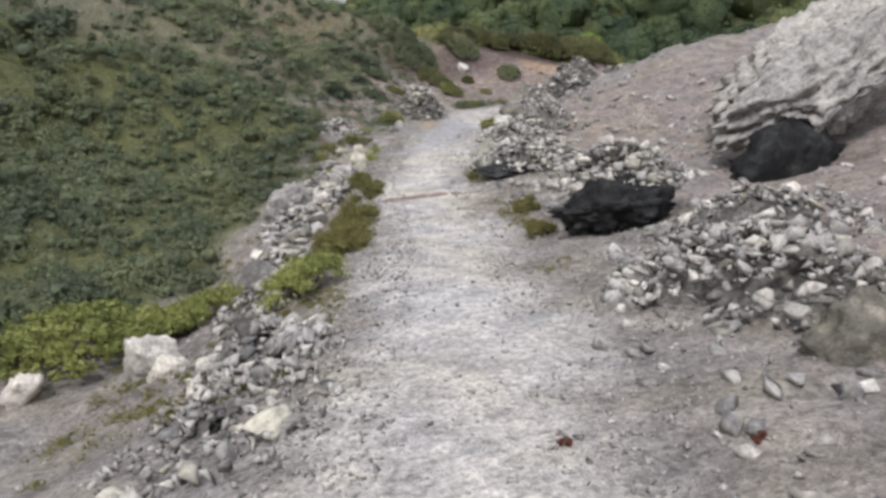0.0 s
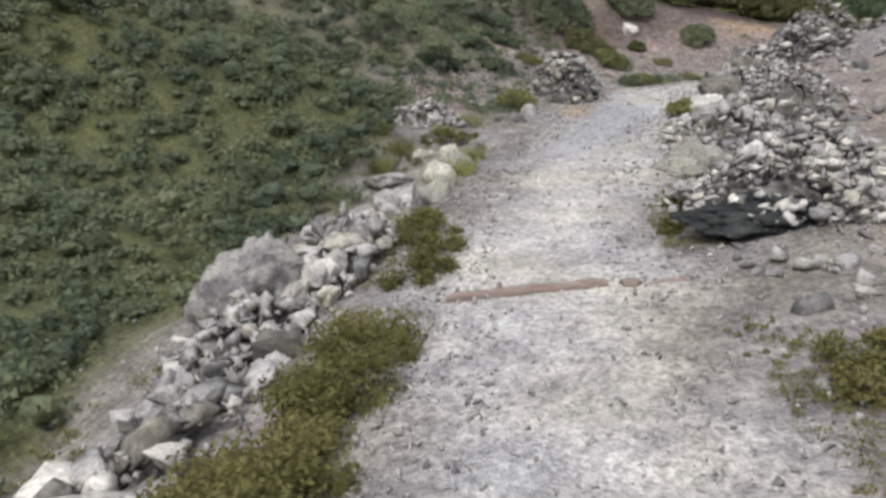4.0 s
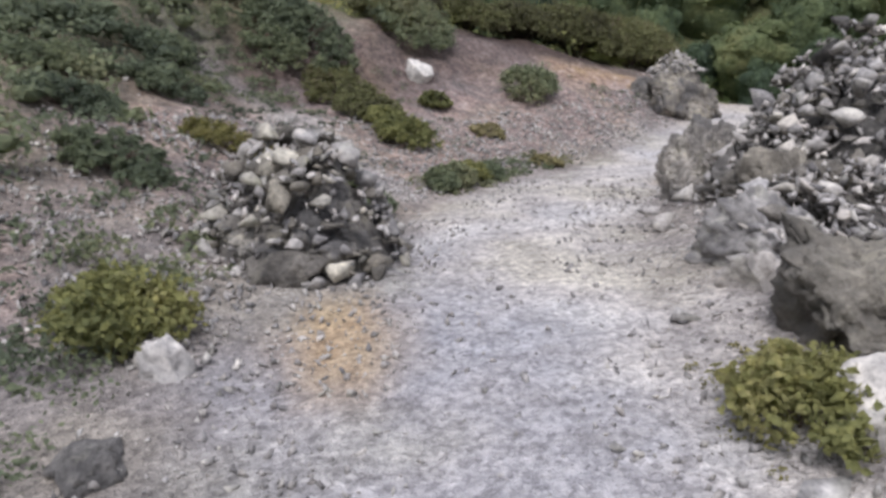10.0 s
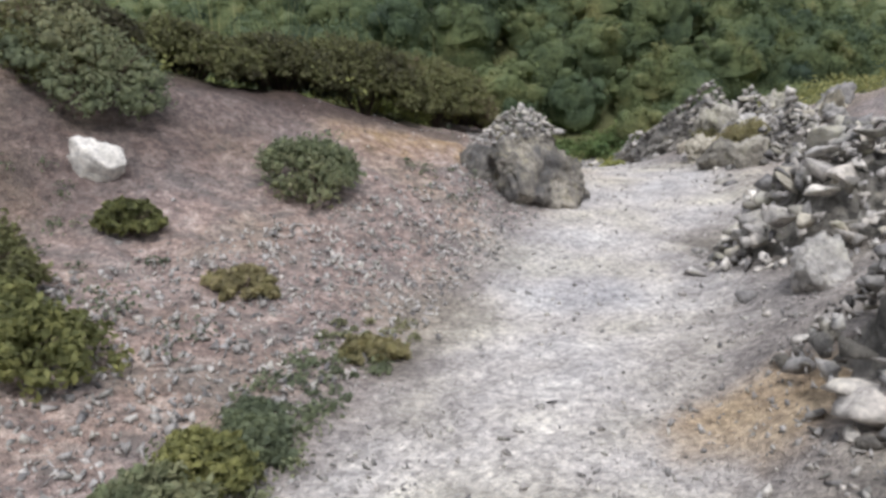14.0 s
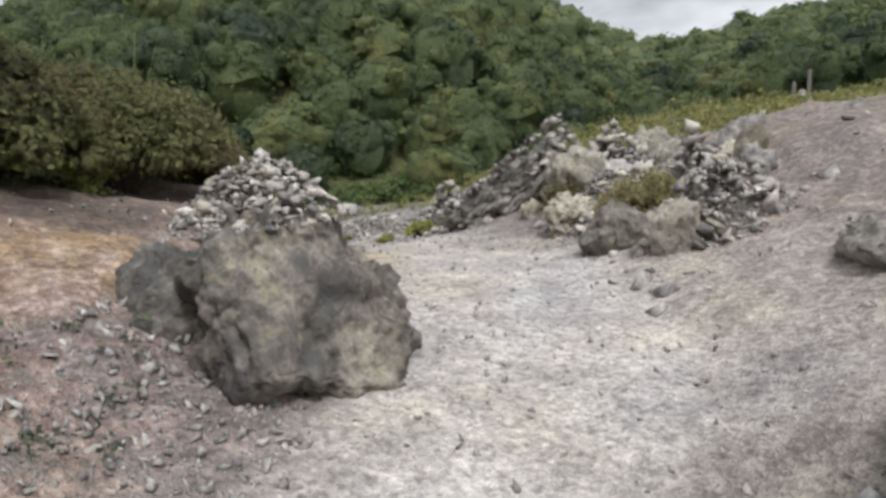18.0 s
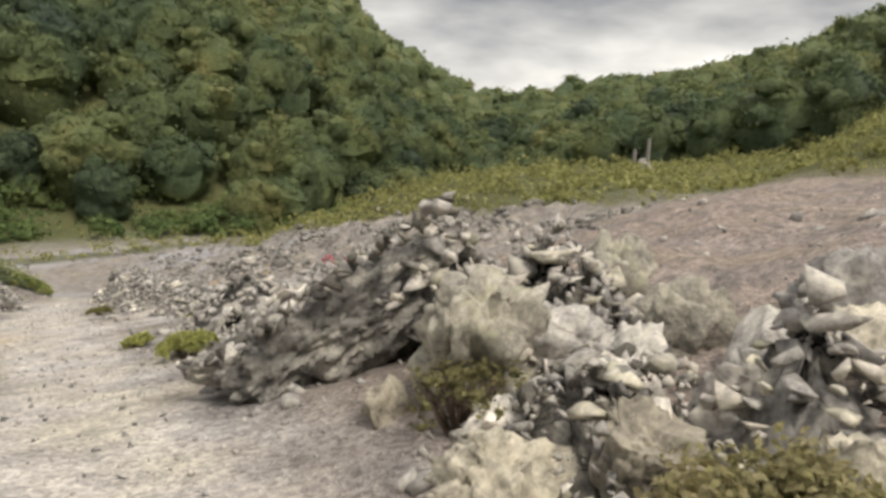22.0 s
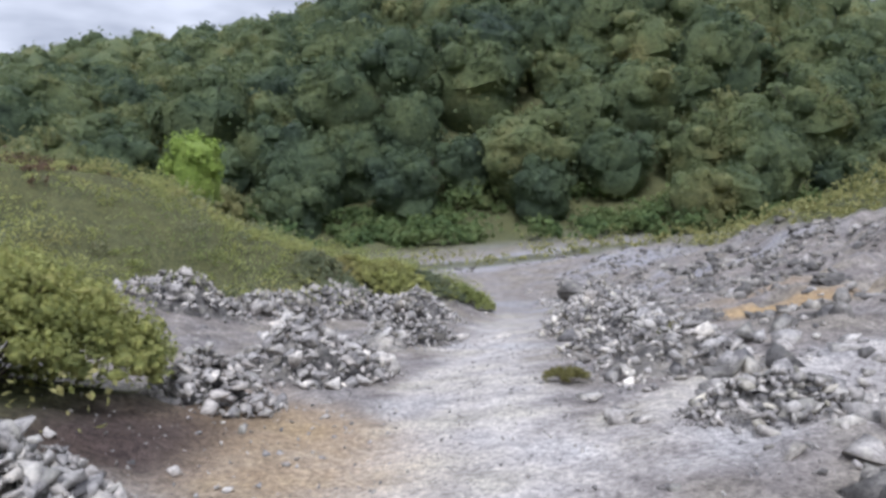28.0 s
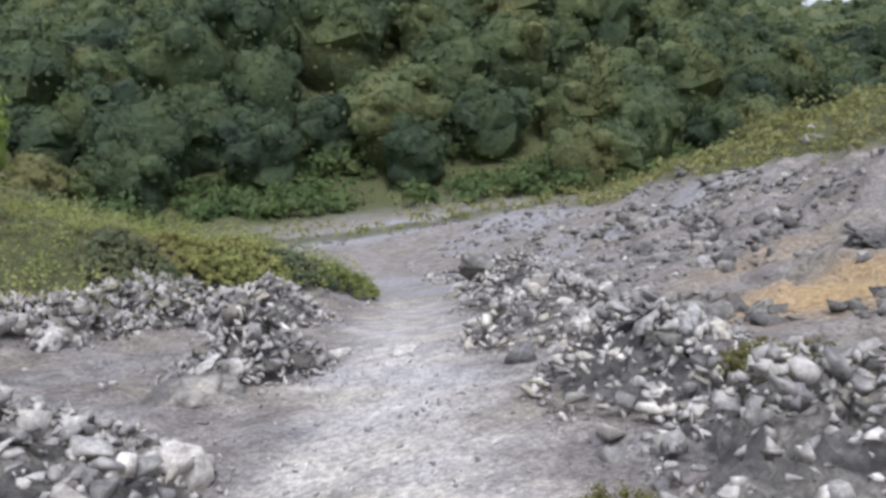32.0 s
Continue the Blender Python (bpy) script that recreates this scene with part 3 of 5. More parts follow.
def hull(seed, points=6, squash=(1, .8, .6), blunt=.3):
    """An angular broken stone about one across, the hull of points strewn over a blunt block: vertices and triangles."""
    r = np.random.default_rng(seed)
    d = r.normal(size=(8 + points, 3))
    p = d / (np.abs(d) ** 5).sum(1)[:, None] ** (1 / 5) * r.uniform(1 - blunt, 1, (len(d), 1))
    p = (p - (p.max(0) + p.min(0)) / 2) / (p.max(0) - p.min(0)) * np.array(squash)
    bm = bmesh.new()
    for v in p:
        bm.verts.new(v)
    res = bmesh.ops.convex_hull(bm, input=bm.verts)
    bmesh.ops.delete(bm, geom=[g for g in set(res["geom_interior"] + res["geom_unused"]) if isinstance(g, bmesh.types.BMVert)], context="VERTS")
    bmesh.ops.triangulate(bm, faces=bm.faces)
    bm.verts.index_update()
    out = np.array([v.co for v in bm.verts]), np.array([[v.index for v in f.verts] for f in bm.faces])
    bm.free()
    return out


SHAPES = [hull(k, k % 3, ((1.1, .85, .62), (1.2, .9, .42), (1.05, .95, .8), (1.25, .75, .55))[k % 4], .22) for k in range(16)]
CHIPS = [hull(60 + k, -2) for k in range(6)]


def broken(v, f, seed):
    """The stone with every face split in four and its edges chipped."""
    r = np.random.default_rng(seed)
    mid, out, pts = {}, [], [np.array(p) for p in v]

    def half(a, b):
        k = (min(a, b), max(a, b))
        if k not in mid:
            m = (v[a] + v[b]) / 2
            mid[k] = len(pts)
            pts.append(m * r.uniform(.95, 1.03) + r.normal(0, .014, 3))
        return mid[k]
    for a, b, c in f:
        x, y, z = half(a, b), half(b, c), half(c, a)
        out += [(a, x, z), (x, b, y), (z, y, c), (x, y, z)]
    pts = np.array(pts)
    pts[:len(v)] *= r.uniform(.94, 1.0, (len(v), 1))
    return pts, np.array(out)


MATS = (STONE, PALE, TAN, YELLOW, DUN, DARK_ROCK_GAPS)
STONES = [[mesh_of("stone", *broken(v, f, k), mat) for k, (v, f) in enumerate(SHAPES)] for mat in MATS]


def turns(n, r, tilt=math.pi):
    """n random turns as matrices."""
    a, b, c = r.uniform(-tilt, tilt, n), r.uniform(-tilt, tilt, n), r.uniform(-math.pi, math.pi, n)
    ca, sa, cb, sb, cc, sc = np.cos(a), np.sin(a), np.cos(b), np.sin(b), np.cos(c), np.sin(c)
    m = np.empty((n, 3, 3))
    m[:, 0] = np.stack([cc * cb, cc * sb * sa - sc * ca, cc * sb * ca + sc * sa], 1)
    m[:, 1] = np.stack([sc * cb, sc * sb * sa + cc * ca, sc * sb * ca - cc * sa], 1)
    m[:, 2] = np.stack([-sb, cb * sa, cb * ca], 1)
    return m


def strewn(shapes, places, sizes, r, tilt=math.pi):
    """Many turned copies of the shapes: vertices and faces."""
    vs, fs, base = [], [], 0
    places, sizes = np.asarray(places, float), np.asarray(sizes, float)
    if sizes.ndim == 1:
        sizes = np.repeat(sizes[:, None], 3, 1)
    pick = r.integers(0, len(shapes), len(places))
    for k, (v, f) in enumerate(shapes):
        s = pick == k
        n = int(s.sum())
        if not n:
            continue
        w = np.einsum("nij,nkj->nki", turns(n, r, tilt), v[None] * sizes[s][:, None]) + places[s][:, None]
        vs.append(w.reshape(-1, 3))
        fs.append((f[None] + (base + np.arange(n) * len(v))[:, None, None]).reshape(-1, f.shape[1]))
        base += n * len(v)
    return np.concatenate(vs), np.concatenate(fs)


def many(name, shapes, places, sizes, mat, r, tilt=math.pi):
    """One mesh of many copies of the shapes."""
    return mesh_of(name, *strewn(shapes, places, sizes, r, tilt), mat)


def crag(seed, detail=4, cuts=13, rough=.10, layers=0.0, layer_tilt=(0, 0, 1), pits=0.0):
    """A rugged boulder about two across: a ball cut by planes, then broken by noise, with layers if wanted."""
    r = np.random.default_rng(seed)
    bm = bmesh.new()
    bmesh.ops.create_icosphere(bm, subdivisions=detail, radius=1)
    bm.verts.index_update()
    p = np.array([v.co for v in bm.verts])
    f = np.array([[v.index for v in q.verts] for q in bm.faces])
    bm.free()
    spin = np.array(Euler(tuple(r.uniform(0, 6.28, 3))).to_matrix())
    for k in range(cuts):
        up = 1 - 2 * (k + .5) / cuts
        n = spin @ np.array([math.sqrt(1 - up * up) * math.cos(2.39996 * k), math.sqrt(1 - up * up) * math.sin(2.39996 * k), up]) + r.normal(0, .22, 3)
        n /= np.linalg.norm(n)
        over = np.maximum(p @ n - r.uniform(.45, .78), 0)
        p -= over[:, None] * n * .92
    n0 = p / np.linalg.norm(p, axis=1)[:, None]
    off = Vector(r.uniform(-50, 50, 3))
    lt = Vector(layer_tilt).normalized()
    d = np.empty(len(p))
    for i, q in enumerate(p):
        v = Vector(q)
        a = noise.fractal(v * 1.6 + off, .9, 2.1, 4)
        b = noise.fractal(v * 6.0 + off, .8, 2.2, 3)
        c, cell = noise.voronoi(v * 2.4 + off + Vector((a, b, a)) * .22)
        g, chip = noise.voronoi(v * 6.0 - off + Vector((b, a, b)) * .2)
        e = 0
        if layers:
            k = v.dot(lt) * 5.5 + a * .8
            e = (abs((k % 1) - .5) - .25) * layers
        block = noise.noise(cell[0] * 3.7) + .5 * noise.noise(chip[0] * 3.1)
        crack = max(0, .10 - (c[1] - c[0])) * 4 + max(0, .09 - (g[1] - g[0])) * 2.2
        d[i] = rough * (.8 * a + .5 * b + .35 * noise.fractal(v * 15 - off, .8, 2.2, 3) + 1.1 * block - crack) + e
        if pits:
            deep, _ = noise.voronoi(Vector((v.x * 3.4, v.y * 3.4, v.z * 2.2)) + off * 1.3 + Vector((b, a, b)) * .5)
            d[i] -= pits * smooth(.5, .1, deep[0])
    p = p + n0 * d[:, None]
    return (p - (p.max(0) + p.min(0)) / 2) / ((p.max(0) - p.min(0)) / 1.9), f


def boulder(name, x, y, size, label, mat=None, seed=0, turn=0.0, tip=(0, 0), sink=.22, z=None, category="boulder", detail=4, rough=.12, layers=0.0, group="", flare=0.0, pits=0.0):
    """One boulder as one mesh, resting sunk a little into the ground."""
    v, f = crag(seed, detail, 13, rough, layers, pits=pits)
    v = v * (np.array(size) / 2) * np.array((1, 1, 1.3))
    v[:, :2] *= (1 - flare * v[:, 2] / size[2])[:, None]
    m = np.array(Euler((tip[0], tip[1], turn)).to_matrix())
    v = v @ m.T
    low = v[:, 2].min()
    ob = new(name, mesh_of(name, v, f, mat or CRAG))
    base = gz_at(x, y) if z is None else z
    ob.location = (x, y, base - low - (sink + .28) * size[2])
    return tagged(ob, label, category, group)


def laid(name, low, high, width, thick, label, mat=None, seed=0, roll=0.0, category="rock", detail=5, rough=.18, layers=.05):
    """A long slab from its low end to its high end, as one mesh."""
    low, high = Vector(low), Vector(high)
    v, f = crag(seed, detail, 13, rough * .3, layers)
    v = v * np.array([(high - low).length * .5, width / 2, thick / 2])
    off = Vector((seed * 3.1, seed * 1.7, 0))
    d = np.array([.07 * noise.fractal(Vector(q) * 2.6 + off, .3, 2.1, 6) + .07 * noise.noise(noise.voronoi(Vector(q) * 4.0 + off)[1][0] * 3.3) + .05 * noise.noise(noise.voronoi(Vector(q) * 10.0 + off)[1][0] * 3.3) for q in v])
    v = v + d[:, None] * v / np.linalg.norm(v / np.array([(high - low).length * .5, width / 2, thick / 2]) ** 1, axis=1)[:, None] / np.array([(high - low).length * .5, width / 2, thick / 2])
    m = (high - low).to_track_quat("X", "Z").to_matrix() @ Euler((roll, 0, 0)).to_matrix()
    ob = new(name, mesh_of(name, v @ np.array(m).T, f, mat or CRAG))
    ob.location = (low + high) / 2
    return tagged(ob, label, category)


LARGE_STONES = [[mesh_of("stone", *broken(*broken(v * 1.06, f, 40 + k), 70 + k), mat) for k, (v, f) in enumerate(SHAPES)] for mat in MATS]


def pile(name, x, y, rx, ry, h, label, n=120, small=.06, large=.2, seed=0, turn=0.0, mats=(0, 0, 0, 1, 1, 2), power=1.2, z=None, core=None, group="stone heaps", category="stone heap", chips=480):
    """A heap of stones: a rubble core coloured for shaded gaps, stones laid over it one by one, and chips about its
    foot.
    """
    r = np.random.default_rng(1000 + seed)
    # the core's dark colour stands in for shade in the gaps
    core = core or (DARK_ROCK_GAPS if y < 33 else CRAG)
    base = gz_at(x, y) if z is None else z
    top = thing(name, x, y, label, category, group, z=base)
    ct, st = math.cos(turn), math.sin(turn)

    def lift(a, b):
        """The height of the ground and of the heap at a, b in units of its radii, from the heap's base."""
        wx, wy = x + ct * a * rx - st * b * ry, y + st * a * rx + ct * b * ry
        q = np.clip(np.sqrt(a * a + b * b), 0, 1)
        g = height(wx, wy) - base if z is None else 0 * a
        return wx - x, wy - y, g + h * (1 - q ** power) * (1 + .22 * np.sin(5 * a + seed) * np.cos(4 * b + 2 * seed))
    rings, spokes = 10, 28
    ra, sa = np.meshgrid(np.linspace(0, 1.0 if z is None else .72, rings), np.arange(spokes) * 2 * math.pi / spokes, indexing="ij")
    cx, cy, cz = lift((ra * np.cos(sa)).ravel(), (ra * np.sin(sa)).ravel())
    jig = r.normal(0, .03, (3, len(cx)))
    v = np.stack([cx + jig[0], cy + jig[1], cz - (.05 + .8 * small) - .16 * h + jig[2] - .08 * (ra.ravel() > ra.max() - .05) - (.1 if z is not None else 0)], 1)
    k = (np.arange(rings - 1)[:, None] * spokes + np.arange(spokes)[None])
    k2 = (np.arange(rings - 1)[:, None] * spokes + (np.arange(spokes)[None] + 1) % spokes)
    part("rubble_core", mesh_of("rubble_core", v, np.stack([k, k + spokes, k2 + spokes, k2], -1).reshape(-1, 4), core), top, label="packed rubble under the stones, its colour put in for shaded gaps")
    q, ang = np.sqrt(r.uniform(0, 1.08, n)), r.uniform(0, 2 * math.pi, n)
    px, py, pz = lift(q * np.cos(ang), q * np.sin(ang))
    size = small + (large - small) * r.uniform(0, 1, n) ** 2.4
    for i in range(n):
        mats_i = mats[int(r.integers(len(mats)))]
        s = float(size[i])
        kinds = LARGE_STONES if s > .19 else STONES
        d = kinds[mats_i][int(r.integers(len(kinds[0])))]
        part("stone", d, top, (px[i], py[i], pz[i] + s * r.uniform(-.05, .28)), "", tuple(r.normal(0, .38, 2)) + (r.uniform(0, 6.3),),
             (s * r.uniform(.85, 1.25), s * r.uniform(.85, 1.15), s * r.uniform(.8, 1.1)))
    if chips:
        q, ang = np.sqrt(r.uniform(0, 1.35, chips)), r.uniform(0, 2 * math.pi, chips)
        px, py, pz = lift(q * np.cos(ang), q * np.sin(ang))
        s = small * (.6 + 1.5 * r.uniform(0, 1, chips) ** 2) * np.where(q > 1, .5, 1)
        tagged(part("loose_rubble", many("loose_rubble", CHIPS, np.stack([px, py, pz + s * .2], 1), s, STONE, r), top, label="small loose chips between the stones"), kind="stuff")
    return top


def leaves(r, centres, radius, count, leaf, up=.25, flat=.8, ruffle=.32):
    """Leaf blades on the outside of clumps: vertices and four-cornered faces. centres: clumps; leaf: length of a blade."""
    n = len(centres) * count
    c = np.repeat(np.asarray(centres, float), count, 0)
    rad = np.repeat(np.broadcast_to(np.asarray(radius, float), (len(centres),)), count)
    d = r.normal(size=(n, 3))
    d[:, 2] = d[:, 2] * .8 + up
    d /= np.linalg.norm(d, axis=1)[:, None]
    p = c + d * (rad * r.uniform(.55, 1.12, n))[:, None] * np.array([1, 1, flat])
    nrm = d + r.normal(0, ruffle, (n, 3))
    nrm[:, 2] += .3
    nrm /= np.linalg.norm(nrm, axis=1)[:, None]
    t = np.cross(nrm, r.normal(size=(n, 3)))
    t /= np.linalg.norm(t, axis=1)[:, None] + 1e-9
    b = np.cross(nrm, t)
    ln = (leaf * r.uniform(.6, 1.3, n))[:, None]
    w = ln * .30
    v = np.stack([p - t * ln * .5, p + b * w + nrm * ln * .05, p + t * ln * .5 - nrm * ln * .10, p - b * w + nrm * ln * .05], 1).reshape(-1, 3)
    return v, np.arange(n * 4).reshape(n, 4)


def lobes(r, centres, radii, cells=2, flat=.85, lumpy=.16):
    """Solid lumpy lobes, four-cornered faces: the dense inside of a crown or a bush."""
    t = np.tan(np.linspace(-1, 1, cells + 1) * math.pi / 4)
    a, c = np.meshgrid(t, t, indexing="ij")
    one = np.ones(a.size)
    sides = [np.stack(q, 1) for q in ((a.ravel(), c.ravel(), one), (c.ravel(), a.ravel(), -one), (one, a.ravel(), c.ravel()), (-one, c.ravel(), a.ravel()), (c.ravel(), one, a.ravel()), (a.ravel(), -one, c.ravel()))]
    k = (np.arange(cells)[:, None] * (cells + 1) + np.arange(cells)[None]).ravel()
    q = np.stack([k, k + cells + 1, k + cells + 2, k + 1], 1)
    v = np.concatenate(sides)
    v /= np.linalg.norm(v, axis=1)[:, None]
    f = np.concatenate([q + i * (cells + 1) ** 2 for i in range(6)])
    centres, radii = np.asarray(centres, float), np.asarray(radii, float)
    n = len(centres)
    w = np.einsum("nij,kj->nki", turns(n, r, .5), v)
    ph = r.uniform(0, 6.28, (n, 1, 5))
    d = 1 + lumpy * (np.sin(3.1 * w[..., 0] + ph[..., 0]) + np.sin(3.7 * w[..., 1] + ph[..., 1]) + np.sin(4.3 * w[..., 2] + ph[..., 2])
                     + .7 * np.sin(7 * w[..., 0] + 5 * w[..., 2] + ph[..., 3]) + .7 * np.sin(8 * w[..., 1] - 6 * w[..., 0] + ph[..., 4])) / 1.8
    w = w * d[..., None] * np.array([1, 1, flat]) * radii[:, None, None] + centres[:, None]
    return w.reshape(-1, 3), (f[None] + (np.arange(n) * len(v))[:, None, None]).reshape(-1, 4)


def tube(points, radii, sides=5):
    """A tapered limb along points: vertices and quads."""
    pts = np.asarray(points, float)
    v, f = [], []
    for i, (p, rad) in enumerate(zip(pts, radii)):
        d = pts[min(i + 1, len(pts) - 1)] - pts[max(i - 1, 0)]
        d = d / (np.linalg.norm(d) + 1e-9)
        a = np.cross(d, (.3, .9, .2))
        a /= np.linalg.norm(a)
        b = np.cross(d, a)
        for k in range(sides):
            w = 2 * math.pi * k / sides
            v.append(p + rad * (math.cos(w) * a + math.sin(w) * b))
        if i:
            for k in range(sides):
                f.append(((i - 1) * sides + k, (i - 1) * sides + (k + 1) % sides, i * sides + (k + 1) % sides, i * sides + k))
    return np.array(v), np.array(f)


def joined(pieces):
    v = np.concatenate([p[0] for p in pieces])
    base = np.cumsum([0] + [len(p[0]) for p in pieces[:-1]])
    return v, np.concatenate([p[1] + b for p, b in zip(pieces, base)])


def stems_of(r, n, rx, ry, h, rad=.009):
    out = []
    for _ in range(n):
        a, q = r.uniform(0, 6.28), math.sqrt(r.uniform(.05, 1))
        e = np.array([rx * .8 * q * math.cos(a), ry * .8 * q * math.sin(a), h * r.uniform(.45, .75)])
        m = e * np.array([.45, .45, .5]) + r.normal(0, .03, 3)
        out.append(tube([(e[0] * .1, e[1] * .1, -.08), m, e], [rad, rad * .7, rad * .3], 4))
    return joined(out)


def bush(x, y, rx, ry, h, label, mat=BUSH, seed=0, clumps=60, count=34, leaf=.06, stems=16, z=None, name="bush", category="bush", group="", low=.25):
    """A bush: woody stems and clumps of leaves with gaps between them."""
    r = np.random.default_rng(3000 + seed)
    if mat is MOSS:
        leaf, count = leaf * .5, int(count * 2)
    fine = 1.0
    if min(rx, ry) > .55:
        fine, clumps, count = .52, int(clumps * 2.3), int(count * .62)
    top = thing(name, x, y, label, category, group, z=z)
    part("woody_base", mesh_of("woody_base", *stems_of(r, stems, rx, ry, h), TWIG), top, label="thin woody stems")
    a, q = r.uniform(0, 6.28, clumps), np.sqrt(r.uniform(0, 1, clumps))
    cr = min(rx, ry, h) * r.uniform(.2, .36, clumps) * fine
    zz = h * (low + (1 - low) * np.sqrt(np.clip(1 - q * q, 0, 1)) * r.uniform(.35, 1, clumps))
    cx, cy = rx * q * np.cos(a), ry * q * np.sin(a)
    base = height(x + cx, y + cy) - (gz_at(x, y) if z is None else z)
    c = np.stack([cx, cy, zz + (base if z is None else 0)], 1)
    inner = lobes(r, c - np.array([0, 0, .03 * h]), cr * .40, 2)
    part("foliage", mesh_of("foliage", *joined([inner, leaves(r, c, cr * 1.1, count, leaf * (1.0 if fine == 1 else 1.25), ruffle=.9)]), mat, True), top)
    return top


def cushion(x, y, rx, ry, h, label, mat=None, seed=0, group="footpath cushions"):
    """A soft low cushion of moss and fine grass: close-set lobes bristling with short blades."""
    r = np.random.default_rng(4000 + seed)
    top = thing("grass_cushion", x, y, label, "grass", group)
    n = max(10, int(rx * ry * 110))
    a, q = r.uniform(0, 6.28, n), np.sqrt(r.uniform(0, 1, n))
    cx, cy = rx * q * np.cos(a), ry * q * np.sin(a)
    cr = min(rx, ry) * r.uniform(.28, .5, n)
    lift = height(x + cx, y + cy) - gz_at(x, y) + h * np.sqrt(np.clip(1 - q * q, 0, 1)) * r.uniform(.45, .95, n) - cr * .4
    c = np.stack([cx, cy, lift], 1)
    part("turf", mesh_of("turf", *joined([lobes(r, c, cr * .5, 2, .8, .12), leaves(r, c, cr * 1.1, 280, .03, .5, .9, 1.3)]), mat or MOSS, True), top)
    return top


def tuft(x, y, rad, h, label, mat=BUSH, seed=0, blades=160, name="grass_tuft", category="grass", group="grass tufts", lean=.5):
    """A tuft of grass: curved tapering blades."""
    r = np.random.default_rng(5000 + seed)
    top = thing(name, x, y, label, category, group)
    a, q = r.uniform(0, 6.28, blades), rad * np.sqrt(r.uniform(0, 1, blades)) * .6
    ox, oy = q * np.cos(a), q * np.sin(a)
    oz = height(x + ox, y + oy) - gz_at(x, y)
    hh = h * r.uniform(.5, 1.1, blades)
    dx, dy = np.cos(a + r.normal(0, .6, blades)) * hh * lean, np.sin(a + r.normal(0, .6, blades)) * hh * lean
    w = .0025 + .003 * r.uniform(0, 1, blades)
    px, py = -dy / (hh * lean + 1e-6) * w, dx / (hh * lean + 1e-6) * w
    b0, b1 = np.stack([ox - px, oy - py, oz - .02], 1), np.stack([ox + px, oy + py, oz - .02], 1)
    m0 = np.stack([ox + dx * .35 - px * .8, oy + dy * .35 - py * .8, oz + hh * .62], 1)
    m1 = np.stack([ox + dx * .35 + px * .8, oy + dy * .35 + py * .8, oz + hh * .62], 1)
    e0 = np.stack([ox + dx - px * .15, oy + dy - py * .15, oz + hh * .9], 1)
    e1 = np.stack([ox + dx + px * .15, oy + dy + py * .15, oz + hh * .9], 1)
    v = np.stack([b0, b1, m1, m0, e1, e0], 1).reshape(-1, 3)
    k = np.arange(blades)[:, None] * 6
    part("grass_clump", mesh_of("grass_clump", v, np.concatenate([k + [[0, 1, 2, 3]], k + [[3, 2, 4, 5]]]), mat), top)
    return top


def carpet(name, label, category, mat, xs, ys, cover, spacing, rad, count, leaf, seed, rise=.35, flat=.7, lumps=0.0, cells=0):
    """Low growth over a stretch of ground, where cover(x, y) says so: many leafy mounds, too many to count."""
    r = np.random.default_rng(seed)
    n = int((xs[1] - xs[0]) * (ys[1] - ys[0]) / spacing ** 2)
    x, y = r.uniform(*xs, n), r.uniform(*ys, n)
    keep = r.uniform(0, 1, n) < cover(x, y)
    x, y = x[keep], y[keep]
    s = rad * r.uniform(.55, 1.45, len(x))
    s = s * (.8 + .5 * np.clip(ripple(x * 1.5 + 4, y * 1.5), -.6, 1))
    c = np.stack([x, y, height(x, y) + s * rise * flat + lumps * np.maximum(ripple(x * 1.1 + 4, y * 1.1), 0)], 1)
    made = leaves(r, c, s, count, leaf, .45, flat, .8)
    if cells:
        made = joined([lobes(r, c, s * .40, cells, flat * .9, .1), made])
    return tagged(new(name, mesh_of(name, *made, mat, True)), label, category, kind="stuff")

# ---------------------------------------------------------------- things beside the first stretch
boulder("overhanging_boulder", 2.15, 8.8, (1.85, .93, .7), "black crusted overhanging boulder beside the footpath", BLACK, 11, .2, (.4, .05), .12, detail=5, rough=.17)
pile("stone_heap", 2.4, 9.55, .95, .68, .55, "heap of pale stones on top of the black boulder", 240, .07, .2, 1, .2, (0, 1, 1, 1, 2), z=-.42, core=CRAG)
pile("stone_heap", 2.4, 5.5, .95, 1.4, .46, "low heap of broken grey stones beside the footpath", 380, .06, .18, 2, 0, (0, 0, 5, 1))
boulder("boulder", 2.35, 3.75, (.8, .7, .5), "grey boulder with olive lichen beside the footpath", DUN, 12, .6)
pile("stone_heap", 3.2, 7.2, 1.0, 1.3, .40, "scattered heap of grey stones on the slope", 80, .06, .2, 3)
laid("rock_slab", (4.6, 12.4, -.75), (8.6, 13.0, 1.45), 2.2, 1.7, "large tilted slab of layered grey rock", STONE, 13, .3, rough=.3, layers=.2, detail=6)
laid("rock_slab", (5.0, 14.4, -.35), (9.4, 15.0, 1.9), 2.0, 1.5, "large tilted slab of layered grey rock higher on the slope", STONE, 14, .2, rough=.3, layers=.2, detail=6)
# added slab, black to stand in for shade under the layered rock
boulder("rock_slab", 5.5, 11.7, (2.0, 1.0, 1.0), "black slab added for the shade under the layered rock", BLACK, 15, .3, (.1, -.3), .15, category="rock", layers=.08)
# black colour of this boulder stands in for the heap's shaded cavity
boulder("overhanging_boulder", 1.22, 12.8, (1.35, .62, .25), "low black boulder standing in for the shaded cavity under a heap", BLACK, 16, .1, (.15, 0), .1, rough=.16, detail=5)
